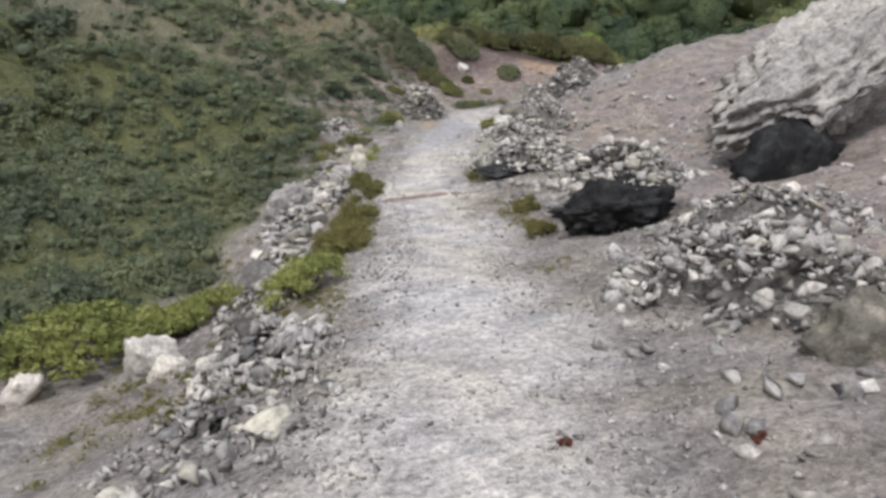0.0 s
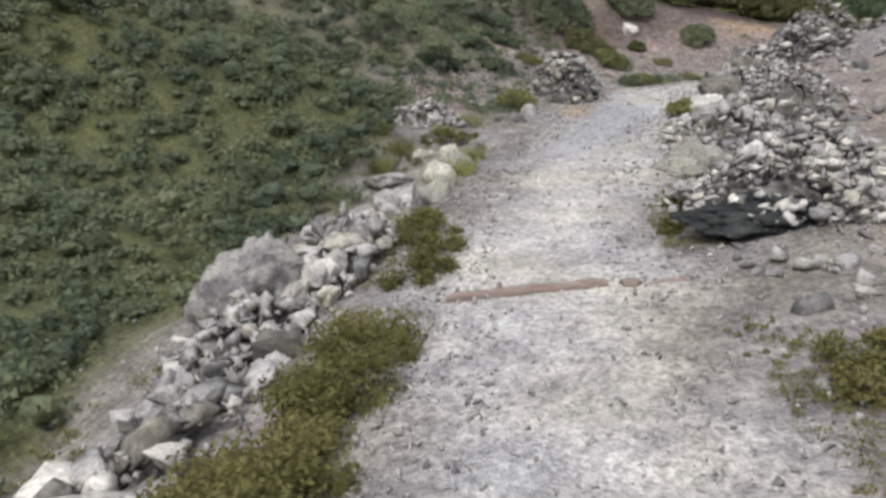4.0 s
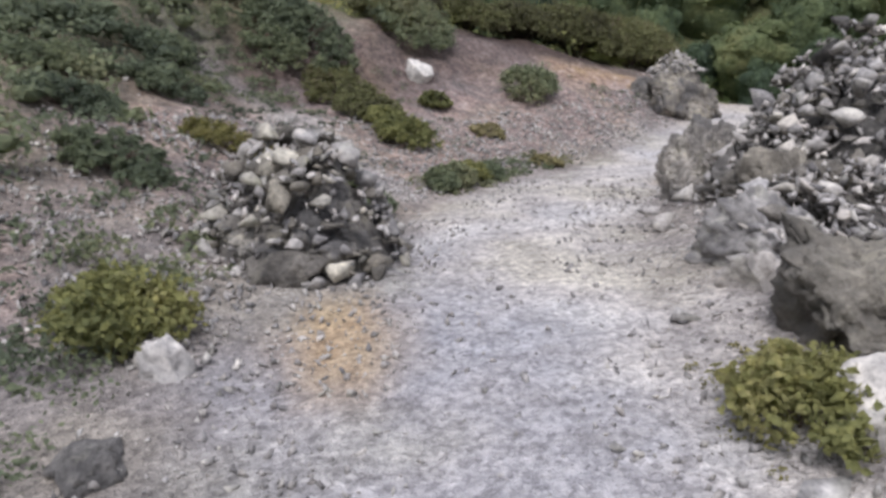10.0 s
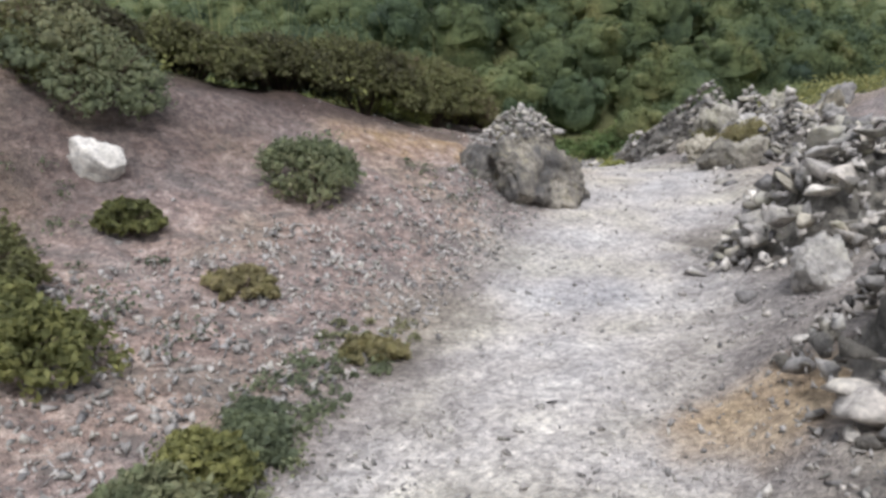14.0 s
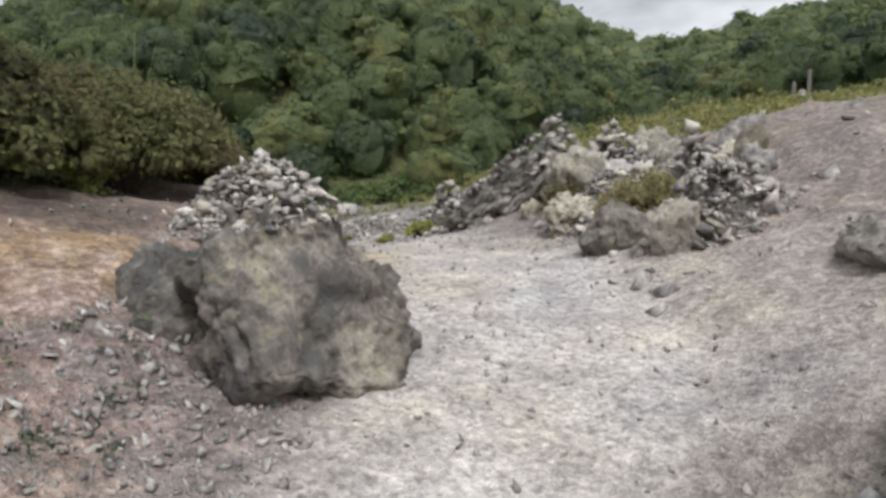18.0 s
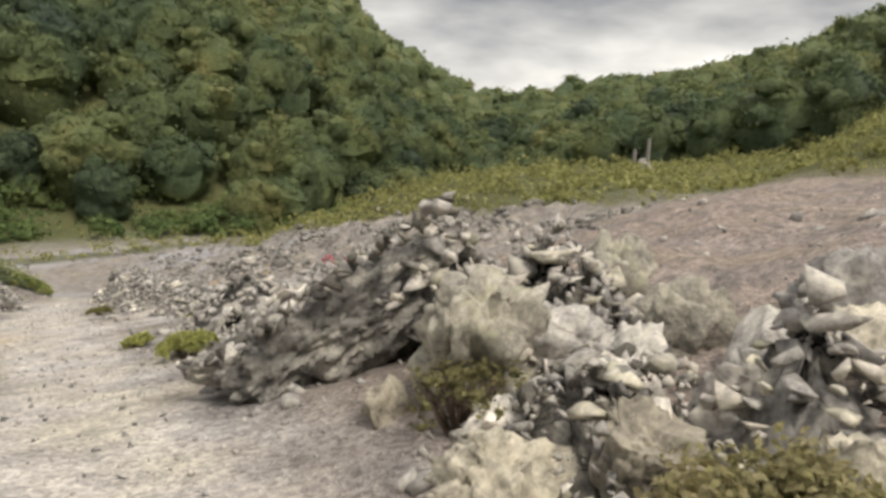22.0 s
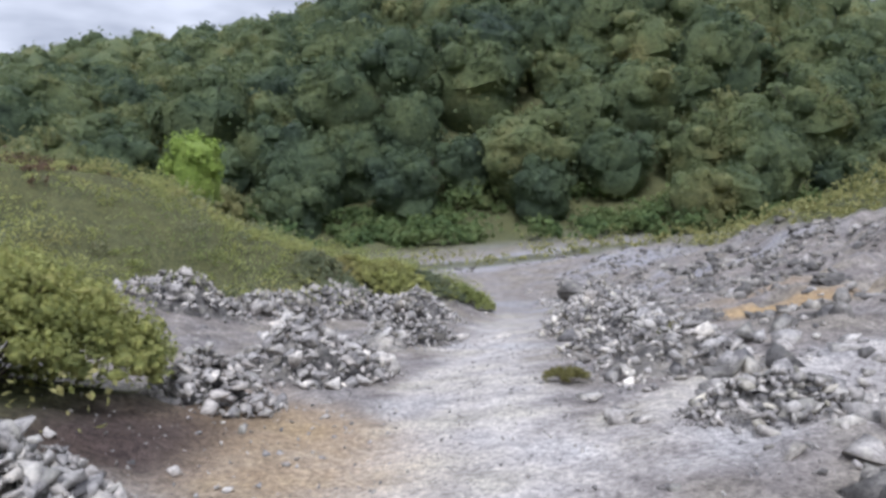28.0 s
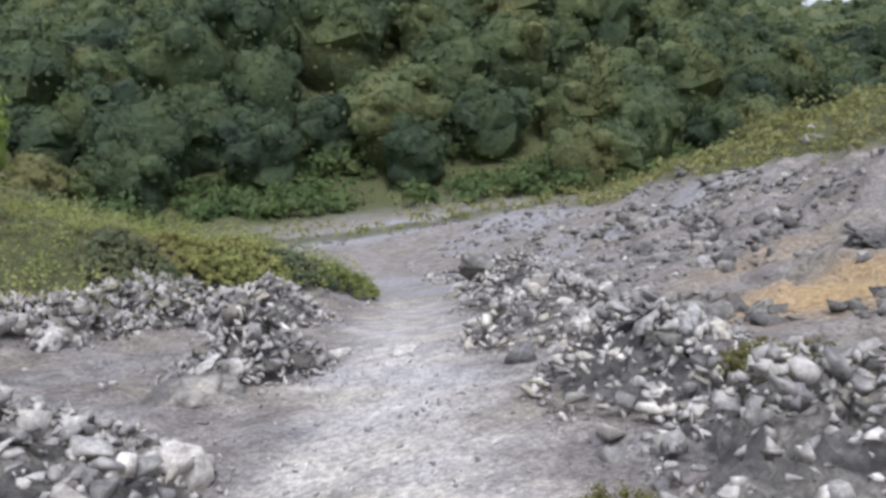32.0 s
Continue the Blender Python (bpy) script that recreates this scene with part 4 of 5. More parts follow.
pile("stone_heap", 1.45, 13.25, .88, .6, .42, "pale stones heaped on the low black boulder", 250, .05, .15, 43, .1, (0, 1, 1, 0, 2), 1.6, z=-.84, core=DARK_ROCK_GAPS, chips=300)
pile("stone_heap", 1.85, 13.95, 1.0, 1.15, .62, "long heap of pale grey stones along the footpath", 300, .06, .19, 4, -.1, (0, 1, 1, 0, 2), .9)
pile("stone_heap", 1.65, 16.4, .75, 1.3, .42, "low heap of grey stones along the footpath", 190, .06, .22, 5)
boulder("rock_ledge", 1.22, 15.0, (1.0, 1.6, .8), "pale layered rock ledge sloping to the footpath edge", LEDGE, 721, .12, (0, -.12), sink=.62, category="rock", rough=.14, layers=.14, detail=5)
boulder("rock_ledge", 1.62, 16.55, (1.1, 1.4, .75), "pale layered rock ledge under grey stones", LEDGE, 722, .3, (.05, -.1), sink=.6, category="rock", rough=.14, layers=.12, detail=5)
pile("stone_heap", 2.6, 17.8, .8, 1.0, .5, "heap of grey stones on the slope", 60, .06, .22, 31)
boulder("boulder", 2.0, 19.0, (.75, 1.0, .52), "pale grey boulder with a flat sloping face", DUN, 719, .3, (.15, -.2), rough=.16, detail=5)
boulder("boulder", 1.68, 18.35, (.5, .6, .34), "pale flat boulder at the footpath edge", PALE, 720, 1.1, rough=.12)
boulder("boulder", 2.25, 20.15, (.8, 1.0, .5), "pale weathered boulder with dark cracks", STONE, 20, .3, rough=.16, detail=5, layers=.08)
pile("stone_heap", 2.4, 20.25, .42, .5, .2, "small grey stones lying on a pale boulder", 80, .05, .16, 56, .2, (0, 0, 1, 5), z=-.58, core=DARK_ROCK_GAPS, chips=120)
boulder("boulder", 1.95, 19.75, (.42, .5, .26), "small pale boulder between larger ones", STONE, 120, .9, rough=.14)
pile("stone_heap", 3.6, 21.65, .85, .95, .8, "tall heap of angular grey stones on boulders", 200, .06, .2, 6, .1, (0, 4, 5, 1))
boulder("boulder", 2.72, 20.8, (.8, 1.0, .55), "broad brown-grey boulder with a weathered top at the footpath edge", DUN, 731, .5, (.1, -.15), rough=.18, detail=5)
pile("stone_heap", 2.75, 20.5, .5, .7, .3, "loose grey stones over pale boulders", 60, .05, .16, 52, .2, (0, 1, 5))
boulder("rock_block", 2.70, 21.92, (.56, .8, .86), "dark upright rock block with a flat top", CRAG, 821, .5, category="rock", detail=6, rough=.13, pits=.04)
boulder("boulder", 2.72, 21.45, (.34, .32, .34), "pale pitted stone leaning on the dark rock block", PITTED, 822, .9, sink=.0, z=-.62, rough=.14)
pile("stone_heap", 2.95, 21.4, .52, .55, .5, "loose pale and dark stones against the rock block", 140, .05, .17, 53, .2, (0, 1, 5, 5))
pile("stone_heap", 4.1, 22.5, .85, .95, .85, "steep heap of grey stones behind the dark rock", 210, .05, .2, 7, .2, (0, 4, 5, 1))
boulder("boulder", 4.86, 24.03, (.58, .42, .34), "flat white boulder at the foot of a stone heap", CHALK, 22, .5, rough=.10, detail=5)
pile("stone_heap", 6.05, 24.75, .95, .9, .85, "tall heap of pale stones beside the footpath", 230, .08, .25, 8, .4, (0, 1, 1, 2))

pile("stone_heap", -1.5, 5.4, .6, .9, .22, "low heap of grey stones at the footpath edge", 130, .06, .2, 55, .3, (0, 0, 1, 5))
pile("stone_heap", -1.35, 3.9, .7, 1.3, .12, "scattered grey stones at the footpath edge", 60, .05, .2, 9)
boulder("boulder", -2.75, 6.4, (.6, .5, .5), "white broken boulder below the footpath", PALE, 23, .2)
boulder("boulder", -2.45, 6.0, (.4, .35, .3), "small white boulder beside a larger one", CHALK, 24, .9)
boulder("boulder", -4.2, 6.6, (.5, .45, .35), "pale boulder among low bushes", PALE, 25, .3)
pile("stone_heap", -2.0, 7.7, .5, 1.1, .2, "low row of grey stones below the footpath", 70, .05, .2, 10)
boulder("boulder", -2.25, 8.7, (.6, .7, .36), "grey boulder with dark cracks", CRAG, 26, .1)
pile("stone_heap", -2.2, 10.1, .5, 1.5, .16, "low row of flat grey stones below the footpath", 70, .08, .34, 51, 0, (0, 0, 4, 1), 1.4, chips=300)
boulder("boulder", -2.52, 12.15, (1.0, .95, .86), "large rounded pale boulder with dark cracks", PALE, 28, .2, rough=.11, detail=5)
boulder("rock_mound", -2.05, 12.75, (.6, 1.4, .58), "weathered grey rock under broken stones", CRAG, 729, -.08, category="rock", rough=.12, detail=5)
pile("stone_heap", -2.02, 12.8, .45, .9, .45, "broken white and grey rocks beside the footpath", 110, .08, .27, 54, -.08, (0, 1, 1, 2), .9, chips=260, core=CRAG)
boulder("boulder", -1.82, 13.95, (.5, .75, .46), "smooth blue-grey boulder at the footpath edge", STONE, 30, -.1, detail=5)
pile("stone_heap", -2.4, 11.6, .5, .8, .25, "broken white stones beside larger boulders", 30, .08, .28, 11, 0, (1, 1, 2, 0))
for k, (sx, sy, sz, a) in enumerate(((-1.55, 14.45, .42, 0), (-1.62, 15.2, .5, .5), (-1.55, 15.85, .38, .9), (-1.75, 16.5, .34, .3), (-1.45, 16.9, .26, 1.2))):
    boulder("edge_stone", sx, sy, (sz * .85, sz * 1.0, sz * .75), "pale lichen-covered stone in a row along the footpath", TAN, 40 + k, a, category="stone", detail=3, group="footpath edge stones")
for k, (bx, by, w, a) in enumerate(((-2.55, 18.15, .34, .3), (-2.25, 18.0, .28, 1.1), (-2.5, 18.45, .3, 2.0), (-2.05, 18.2, .24, .7), (-2.8, 17.95, .26, 1.6))):
    boulder("boulder", bx, by, (w, w * .85, w * .8), "white broken boulder in a heap below a scree scar", (PALE, STONE)[k % 2], 740 + k, a, detail=3, group="white boulders")
pile("stone_heap", -2.35, 18.25, .6, .42, .32, "small heap of white stones below a scree scar", 90, .05, .17, 12, .2, (1, 1, 0))
boulder("boulder", -1.05, 18.75, (.28, .38, .14), "flat grey stone at the footpath edge", CRAG, 46, .4)
boulder("boulder", -.95, 19.5, (.28, .38, .22), "smooth blue-grey stone at the footpath edge", STONE, 47, .2)
boulder("rock_mound", -.38, 21.1, (1.25, 1.25, .90), "rugged pitted grey rock mound at the footpath edge", CRUST_AND_HOLLOWS, 48, .3, category="rock", detail=6, rough=.15, flare=.08, pits=.05)
pile("stone_heap", -.38, 21.15, .64, .64, .66, "broken grey and tan blocks covering the rock mound", 300, .05, .18, 13, 0, (0, 4, 2, 0, 4), 3.2, core=CRUST_AND_HOLLOWS, chips=420)
boulder("boulder", -.5, 20.62, (.6, .36, .26), "dark smooth rock at the foot of the rock mound", DARK_ROCK_GAPS, 734, .1, rough=.1)
boulder("boulder", -.62, 21.15, (.2, .18, .15), "white stone lying on the rock mound", CHALK, 733, .4, z=-.26, sink=.1, rough=.08)

# ---------------------------------------------------------------- the bend
boulder("boulder", 1.05, 27.45, (.46, .40, .34), "rounded white boulder on the gravel slope", CHALK, 750, .2, rough=.08)
boulder("cairn_boulder", 5.45, 28.2, (1.72, 1.45, 1.36), "dark pitted boulder that carries a cairn", CRUST_AND_HOLLOWS, 452, .35, sink=.45, detail=6, rough=.085, flare=.14, pits=.035)
boulder("boulder", 5.0, 28.3, (.8, .7, .62), "low dark rock joined to the cairn boulder", CRUST_AND_HOLLOWS, 453, .8, sink=.42, detail=5, rough=.10, flare=.1, pits=.03)
pile("cairn", 5.44, 28.32, .44, .43, .42, "pointed cairn of small stones on a pitted boulder", 330, .03, .09, 14, .3, (1, 1, 2, 0, 1), .8, z=-.035, core=DARK_ROCK_GAPS, category="cairn", group="cairns", chips=420)
boulder("boulder", 4.92, 28.12, (.17, .14, .13), "white stone beside the cairn boulder", CHALK, 52, .2, detail=3)
boulder("rock_ledge", 6.45, 25.4, (.9, .6, .3), "low dark ledge in the gravel slope", CRAG, 53, .7, category="rock")
boulder("rock_ledge", 8.4, 26.4, (1.0, .5, .35), "dark ledge of rock in the slope", CRAG, 54, .5, category="rock", layers=.06)
boulder("boulder", 8.72, 28.4, (.78, .62, .52), "brown-grey boulder at the foot of a stone heap", TAN_DUN, 256, .2, sink=.28, rough=.12, detail=5)
boulder("boulder", 8.58, 27.85, (.5, .5, .56), "upright brown-grey boulder beside a stone heap", TAN_DUN, 56, .6, sink=.28, rough=.12, detail=5)
pile("stone_heap", 9.1, 27.8, .6, .55, .42, "heap of flat grey stones beside boulders", 130, .05, .17, 15, .3, (1, 1, 0, 2))
boulder("boulder", 9.35, 29.4, (.75, .65, .5), "pale lichen-covered boulder at the footpath edge", TAN_DUN, 57, .4, detail=5, rough=.16)
boulder("boulder", 9.7, 29.0, (.75, .55, .5), "pale yellowed boulder above the footpath edge", TAN_DUN, 157, 1.0, detail=5, rough=.16)
pile("stone_heap", 9.9, 29.3, .95, .5, .36, "long low heap of mixed stones", 160, .05, .18, 16, .3, (0, 1, 2, 4))
boulder("boulder", 10.6, 28.75, (.5, .45, .42), "pale grey boulder in a stone wall", STONE, 58, .2)
boulder("boulder", 10.45, 28.15, (.42, .38, .55), "yellowed boulder standing on end", YELLOW, 59, .5)
pile("cairn", 10.1, 28.55, .45, .4, .5, "rough cairn of grey blocks", 100, .06, .18, 17, .3, (0, 1, 2), core=STONE, category="cairn", group="cairns", chips=40)
boulder("boulder", 10.45, 30.15, (1.0, .85, .9), "pale pitted boulder below the leaning slab", TAN, 257, .4, detail=5, rough=.2)
laid("leaning_slab", (10.22, 32.25, -1.25), (11.0, 30.75, .08), .85, .62, "long leaning slab of pitted grey rock", CRAG, 60, .5, rough=.2, layers=.03, detail=6)
slab_stones = thing("stone_heap", 10.6, 31.5, "broken dark and pale stones lying along the leaning slab", "stone heap", "stone heaps", z=-.6)
sr = np.random.default_rng(77)
for k in range(160):
    f, side = sr.uniform(.02, 1.0), sr.uniform(-.5, .62)
    w = float(sr.uniform(.05, .14))
    at = (-.38 + .78 * f + .85 * side, .75 - 1.5 * f + .44 * side, -.65 + 1.33 * f + .30 - .5 * max(side - .15, 0) - .3 * max(-side - .2, 0))
    mats_k = STONES[(0, 4, 5, 0, 5)[k % 5]]
    part("stone", mats_k[int(sr.integers(len(mats_k)))], slab_stones, at, "", tuple(sr.normal(0, .5, 2)) + (sr.uniform(0, 6.3),), (w, w * .9, w * .8))
pile("cairn", 11.1, 30.9, .5, .5, .5, "cairn of broken stones on the leaning slab", 130, .07, .2, 18, .3, (0, 1, 2), 1.0, z=-.35, category="cairn", group="cairns", chips=50)
pile("stone_heap", 11.0, 30.1, .6, .6, .62, "stacked stones that prop the slab", 130, .06, .2, 19, .2, (1, 1, 2, 0))
pile("stone_heap", 12.0, 31.8, 1.0, 1.1, .5, "broad heap of grey stones behind the slab", 75, .06, .22, 20, .2)

ridge = np.random.default_rng(44)
for k, (bx, by, bz, w) in enumerate(((11.15, 31.2, -.35, .7), (11.5, 30.75, -.3, .8), (11.2, 30.3, -.3, .6), (10.8, 29.8, -.45, .7), (11.6, 29.9, -.3, .8), (10.45, 29.35, -.4, .6), (11.0, 29.2, -.25, .7),
                                      (10.15, 28.75, -.35, .55), (10.75, 28.4, -.2, .5), (11.2, 28.6, -.15, .6), (9.75, 28.3, -.4, .5), (10.95, 31.9, -.6, .7), (11.4, 32.5, -.8, .7), (10.3, 28.0, -.2, .45), (10.05, 30.5, -.6, .5), (9.95, 29.75, -.6, .5))):
    boulder("ridge_rock", bx, by, (w, w * ridge.uniform(.6, .9), w * ridge.uniform(.6, .9)), "rugged grey rock in a broken stone ridge", (TAN, STONE, TAN_DUN, STONE)[k % 4], 160 + k, ridge.uniform(0, 3), (ridge.uniform(-.4, .4), ridge.uniform(-.4, .4)), .25,
            category="rock", rough=.2, group="ridge rocks")

# ---------------------------------------------------------------- the basin
pile("stone_heap", 12.0, 33.0, .8, .9, .5, "heap of pale broken stones beside the footpath", 160, .06, .22, 21, .3, (0, 1, 1))
pile("stone_heap", 12.45, 34.5, .5, .5, .25, "low heap of pale stones at the footpath edge", 70, .07, .25, 22, .3, (0, 1, 1))
pile("stone_heap", 13.2, 35.3, .75, .95, .75, "tall heap of grey stones in the gravel", 190, .06, .20, 23, .3, (0, 0, 1))
pile("stone_heap", 13.9, 34.0, 1.0, .8, .45, "heap of grey stones in the gravel", 110, .06, .22, 24, .1)
pile("stone_heap", 15.8, 36.6, 1.2, .9, .4, "spread heap of grey stones in the gravel", 90, .07, .25, 25, .2)
pile("stone_heap", 14.7, 38.4, .6, .6, .28, "small heap of grey stones", 110, .05, .16, 26, .2)
pile("stone_heap", 15.6, 40.6, .75, 1.1, .5, "long heap of pale stones along the footpath", 200, .05, .17, 27, -.6, (0, 0, 1))
pile("stone_heap", 16.5, 42.5, .8, 1.3, .5, "long heap of grey stones along the footpath", 190, .055, .18, 28, -.6)
pile("stone_heap", 17.9, 45.2, .9, 1.4, .6, "long heap of grey stones along the footpath", 110, .07, .24, 29, -.6)
pile("stone_heap", 19.9, 48.0, 1.0, 1.6, .6, "grey stone heap along the far footpath", 70, .09, .28, 30, -.6)
boulder("dark_slab", 21.8, 51.0, (1.8, .8, .5), "dark slab lying on grey rubble", CRAG, 62, -.5, (.1, .3), .1, category="rock", layers=.06)
pile("stone_heap", 21.8, 50.8, 1.2, 1.4, .5, "grey rubble heap in the basin", 60, .1, .3, 32, -.5)

pile("stone_heap", 9.98, 38.45, .52, .5, .56, "rounded heap of grey stones beside the footpath", 230, .05, .17, 33, .3, (0, 0, 1))
boulder("boulder", 10.75, 37.95, (.4, .3, .2), "low grey stone at the footpath edge", STONE, 63, .3)
boulder("boulder", 10.35, 38.1, (.3, .25, .2), "pale stone at the foot of a heap", PALE, 64, .9, detail=3)
pile("stone_heap", 11.2, 41.5, .6, .5, .45, "heap of grey stones on rusty soil", 170, .05, .17, 34, .4, (0, 0, 1))
pile("stone_heap", 12.5, 43.2, 1.15, .85, .72, "broad heap of grey stones beside the footpath", 220, .06, .24, 35, .5, (0, 0, 1))
boulder("boulder", 13.35, 43.3, (.6, .5, .4), "smooth teal-grey boulder at the foot of a heap", STONE, 65, .4)
pile("stone_heap", 14.9, 46.3, 1.0, .75, .6, "low ledges of dark grey stones", 120, .08, .26, 36, .6, (0, 0, 4))
boulder("rock_ledge", 14.1, 45.3, (1.3, .8, .35), "low dark ledge of rock above the footpath", CRAG, 480, .6, category="rock", rough=.2)
pile("stone_heap", 16.4, 49.8, 1.15, 1.0, .72, "grey stone heap at the end of the bank", 85, .09, .26, 37, .5)
for k, (bx, by, w) in enumerate(((13.6, 49.9, 1.5), (14.6, 50.35, 1.2), (12.6, 49.5, 1.4), (15.4, 50.0, 1.1), (13.2, 48.9, 1.0))):
    boulder("rock_ledge", bx, by, (w, w * .6, .5), "low broken ledge of pale grey rock below the heath", (STONE, CRAG)[k % 2], 490 + k, .5 + .2 * k, sink=.45, category="rock", rough=.2, layers=.1, group="bank ledges")
pile("stone_heap", 13.3, 49.5, 1.3, .75, .42, "broken ledges and pale rubble below the heath", 90, .1, .3, 57, .4, (0, 0, 1, 4))
pile("stone_heap", 14.9, 50.3, 1.0, .6, .4, "broken pale rubble at the foot of the heath", 60, .1, .28, 58, .4, (0, 0, 1, 4))
pile("cairn", 11.5, 48.3, 1.15, .75, .75, "cairn of grey stones below the heath", 90, .08, .24, 38, .3, category="cairn", group="cairns")

# ---------------------------------------------------------------- bushes, tufts
bush(-1.5, 7.5, .42, .6, .38, "low yellow-green bush at the footpath edge", BUSH, 1, 60, 34, .05, group="footpath bushes")
bush(-3.95, 7.5, 1.1, .8, .5, "low yellow-green bush beside white boulders", BUSH, 2, 170, 40, .05, group="footpath bushes")
bush(-2.85, 7.8, .6, .45, .35, "low yellow-green bush behind white boulders", BUSH, 66, 90, 40, .05, group="footpath bushes")
bush(-5.6, 7.4, 1.0, .8, .5, "low yellow-green bush below the hillside", BUSH, 61, 150, 40, .05, group="footpath bushes")
cushion(-1.35, 9.4, .4, .7, .34, "low olive bush at the footpath edge", MOSS, 3)
cushion(-1.3, 10.6, .35, .6, .3, "low olive bush at the footpath edge", MOSS, 4)
cushion(-1.22, 12.4, .26, .5, .15, "mossy grass cushion beside a boulder", MOSS, 5)
cushion(-1.4, 13.25, .3, .42, .17, "mossy grass cushion beside a boulder", MOSS, 6)
bush(-1.9, 17.3, .4, .3, .16, "bright grass cushion beside stones", MOSS, 7, 50, 34, .045, group="footpath bushes")
cushion(1.25, 10.6, .22, .3, .2, "olive grass cushion at the footpath edge", MOSS, 8)
cushion(1.22, 8.95, .22, .26, .2, "olive grass cushion below the black boulder", MOSS, 9)
cushion(.72, 13.6, .13, .24, .12, "mossy cushion at the footpath edge", MOSS, 10)
cushion(.62, 12.98, .08, .1, .1, "small mossy cushion below the black boulder", MOSS, 11)
bush(1.38, 18.55, .24, .32, .22, "yellow-green grassy tuft beside boulders", OLIVE, 11, 70, 34, .045, group="footpath bushes")
bush(-1.2, 19.8, .3, .3, .3, "olive bush at the foot of the rock mound", OLIVE, 12, 60, 34, .05, group="footpath bushes")
bush(2.75, 27.45, .4, .38, .42, "round dark green bush on the gravel slope", SHRUB, 13, 80, 40, .05, group="slope bushes")
SLOPE_BUSHES = (
    (-1.35, 27.9, .8, .6, .62, SHRUB, "dark green bush below the crest"), (-.6, 27.05, .75, .6, .55, SHRUB, "large dark green bush on the gravel slope"),
    (-.05, 26.4, .5, .45, .36, CREST, "dark brownish bush on the gravel slope"), (.25, 25.75, .42, .4, .30, CREST, "dark brownish bush on the gravel slope"),
    (.42, 25.25, .26, .26, .22, OLIVE, "olive bush on the gravel slope"), (.62, 24.8, .34, .28, .24, OLIVE, "yellow-green bush on the gravel slope"),
    (1.12, 28.2, .62, .5, .60, SHRUB, "dark green bush above a white boulder"), (.75, 28.6, .6, .5, .5, CREST, "dark bush below the crest"),
    (1.2, 26.75, .2, .2, .18, OLIVE, "small olive bush on the gravel slope"), (-1.9, 24.6, .4, .34, .2, SHRUB, "low green bush on the sparse hillside"),
    (-1.05, 22.95, .4, .25, .2, MOSS, "low olive bush on the sparse hillside"), (-2.3, 22.9, .4, .34, .2, SHRUB, "low green bush on the sparse hillside"),
    (-1.75, 21.9, .36, .3, .16, SHRUB, "low green bush on the sparse hillside"), (-2.7, 21.2, .4, .34, .2, SHRUB, "low green bush on the sparse hillside"),
    (-2.9, 24.3, .4, .34, .22, SHRUB, "low green bush on the sparse hillside"), (-2.2, 26.1, .4, .34, .24, SHRUB, "low green bush on the sparse hillside"),
    (1.75, 25.8, .22, .16, .10, DRY, "faint dry shrub on the gravel slope"), (2.3, 24.98, .2, .12, .10, DRY, "dry brown growth at the footpath edge"),
    (-.1, 22.2, .34, .2, .2, SHRUB, "sparse green plant at the footpath edge"))
for k, (bx, by, rx, ry, bh, mat, label) in enumerate(SLOPE_BUSHES):
    bush(bx, by, rx, ry, bh, label, mat, 110 + k, int(60 + 120 * rx * ry), 40, .05, 22, group="slope bushes")
for k, (bx, by, rx, ry, bh) in enumerate(((.80, 23.38, .15, .2, .17), (1.0, 23.65, .17, .22, .2), (1.2, 23.9, .16, .22, .17), (1.48, 24.2, .12, .22, .11))):
    bush(bx, by, rx, ry, bh, "dark green grass clump at the footpath edge", (SHRUB, SHRUB, OLIVE)[k % 3], 140 + k, 60, 46, .045, group="footpath edge growth")
bush(9.15, 28.5, .36, .33, .44, "yellow-green leafy bush among stones", DRY, 24, 130, 46, .04, group="basin bushes")
bush(10.0, 30.0, .3, .28, .4, "sparse dry olive bush below the leaning slab", DRY, 25, 22, 20, .035, 60, group="basin bushes")
bush(11.6, 34.3, .3, .25, .25, "small green plant at the footpath edge", BUSH, 26, 40, 34, .05, group="basin bushes")
bush(12.3, 36.2, .17, .15, .14, "small green plant in the gravel", BUSH, 27, 40, 34, .05, group="basin bushes")
bush(13.3, 36.35, .2, .2, .2, "dry brownish shrub beside a stone heap", DRY, 29, 50, 34, .045, group="basin bushes")
bush(14.6, 40.9, .2, .3, .16, "low green plant beside a stone heap", MOSS, 30, 40, 34, .04, group="basin bushes")
for k, (bx, by, bh) in enumerate(((18.6, 51.8, .42), (17.7, 51.7, .42), (16.8, 51.5, .42), (15.8, 51.3, .4), (14.7, 50.9, .38))):
    bush(bx, by, .75, .6, bh, "dense green heath bush at the edge of the mound", (HEATH, SHRUB, HEATH)[k % 3], 80 + k, 90, 36, .06, 10, group="mound edge bushes")
bush(16.3, 41.3, .3, .45, .28, "low olive plant on a stone heap", MOSS, 31, 50, 34, .05, group="basin bushes")
bush(9.3, 41.2, 1.5, 1.2, 1.15, "large yellow-green bush on dark soil", BUSH, 32, 330, 60, .04, 60, group="basin bushes")
bush(7.9, 38.6, 1.4, 1.6, 1.0, "large yellow-green bush on the bank", OLIVE, 33, 300, 60, .04, 90, group="basin bushes")
bush(7.6, 36.2, 1.3, 1.4, .9, "large yellow-green bush on the dark bank", OLIVE, 34, 260, 60, .04, 90, group="basin bushes", low=.42)
bush(7.95, 34.0, .75, .8, .65, "dense olive bush overhanging the dark bank", OLIVE, 63, 150, 50, .036, 110, group="basin bushes", low=.42)
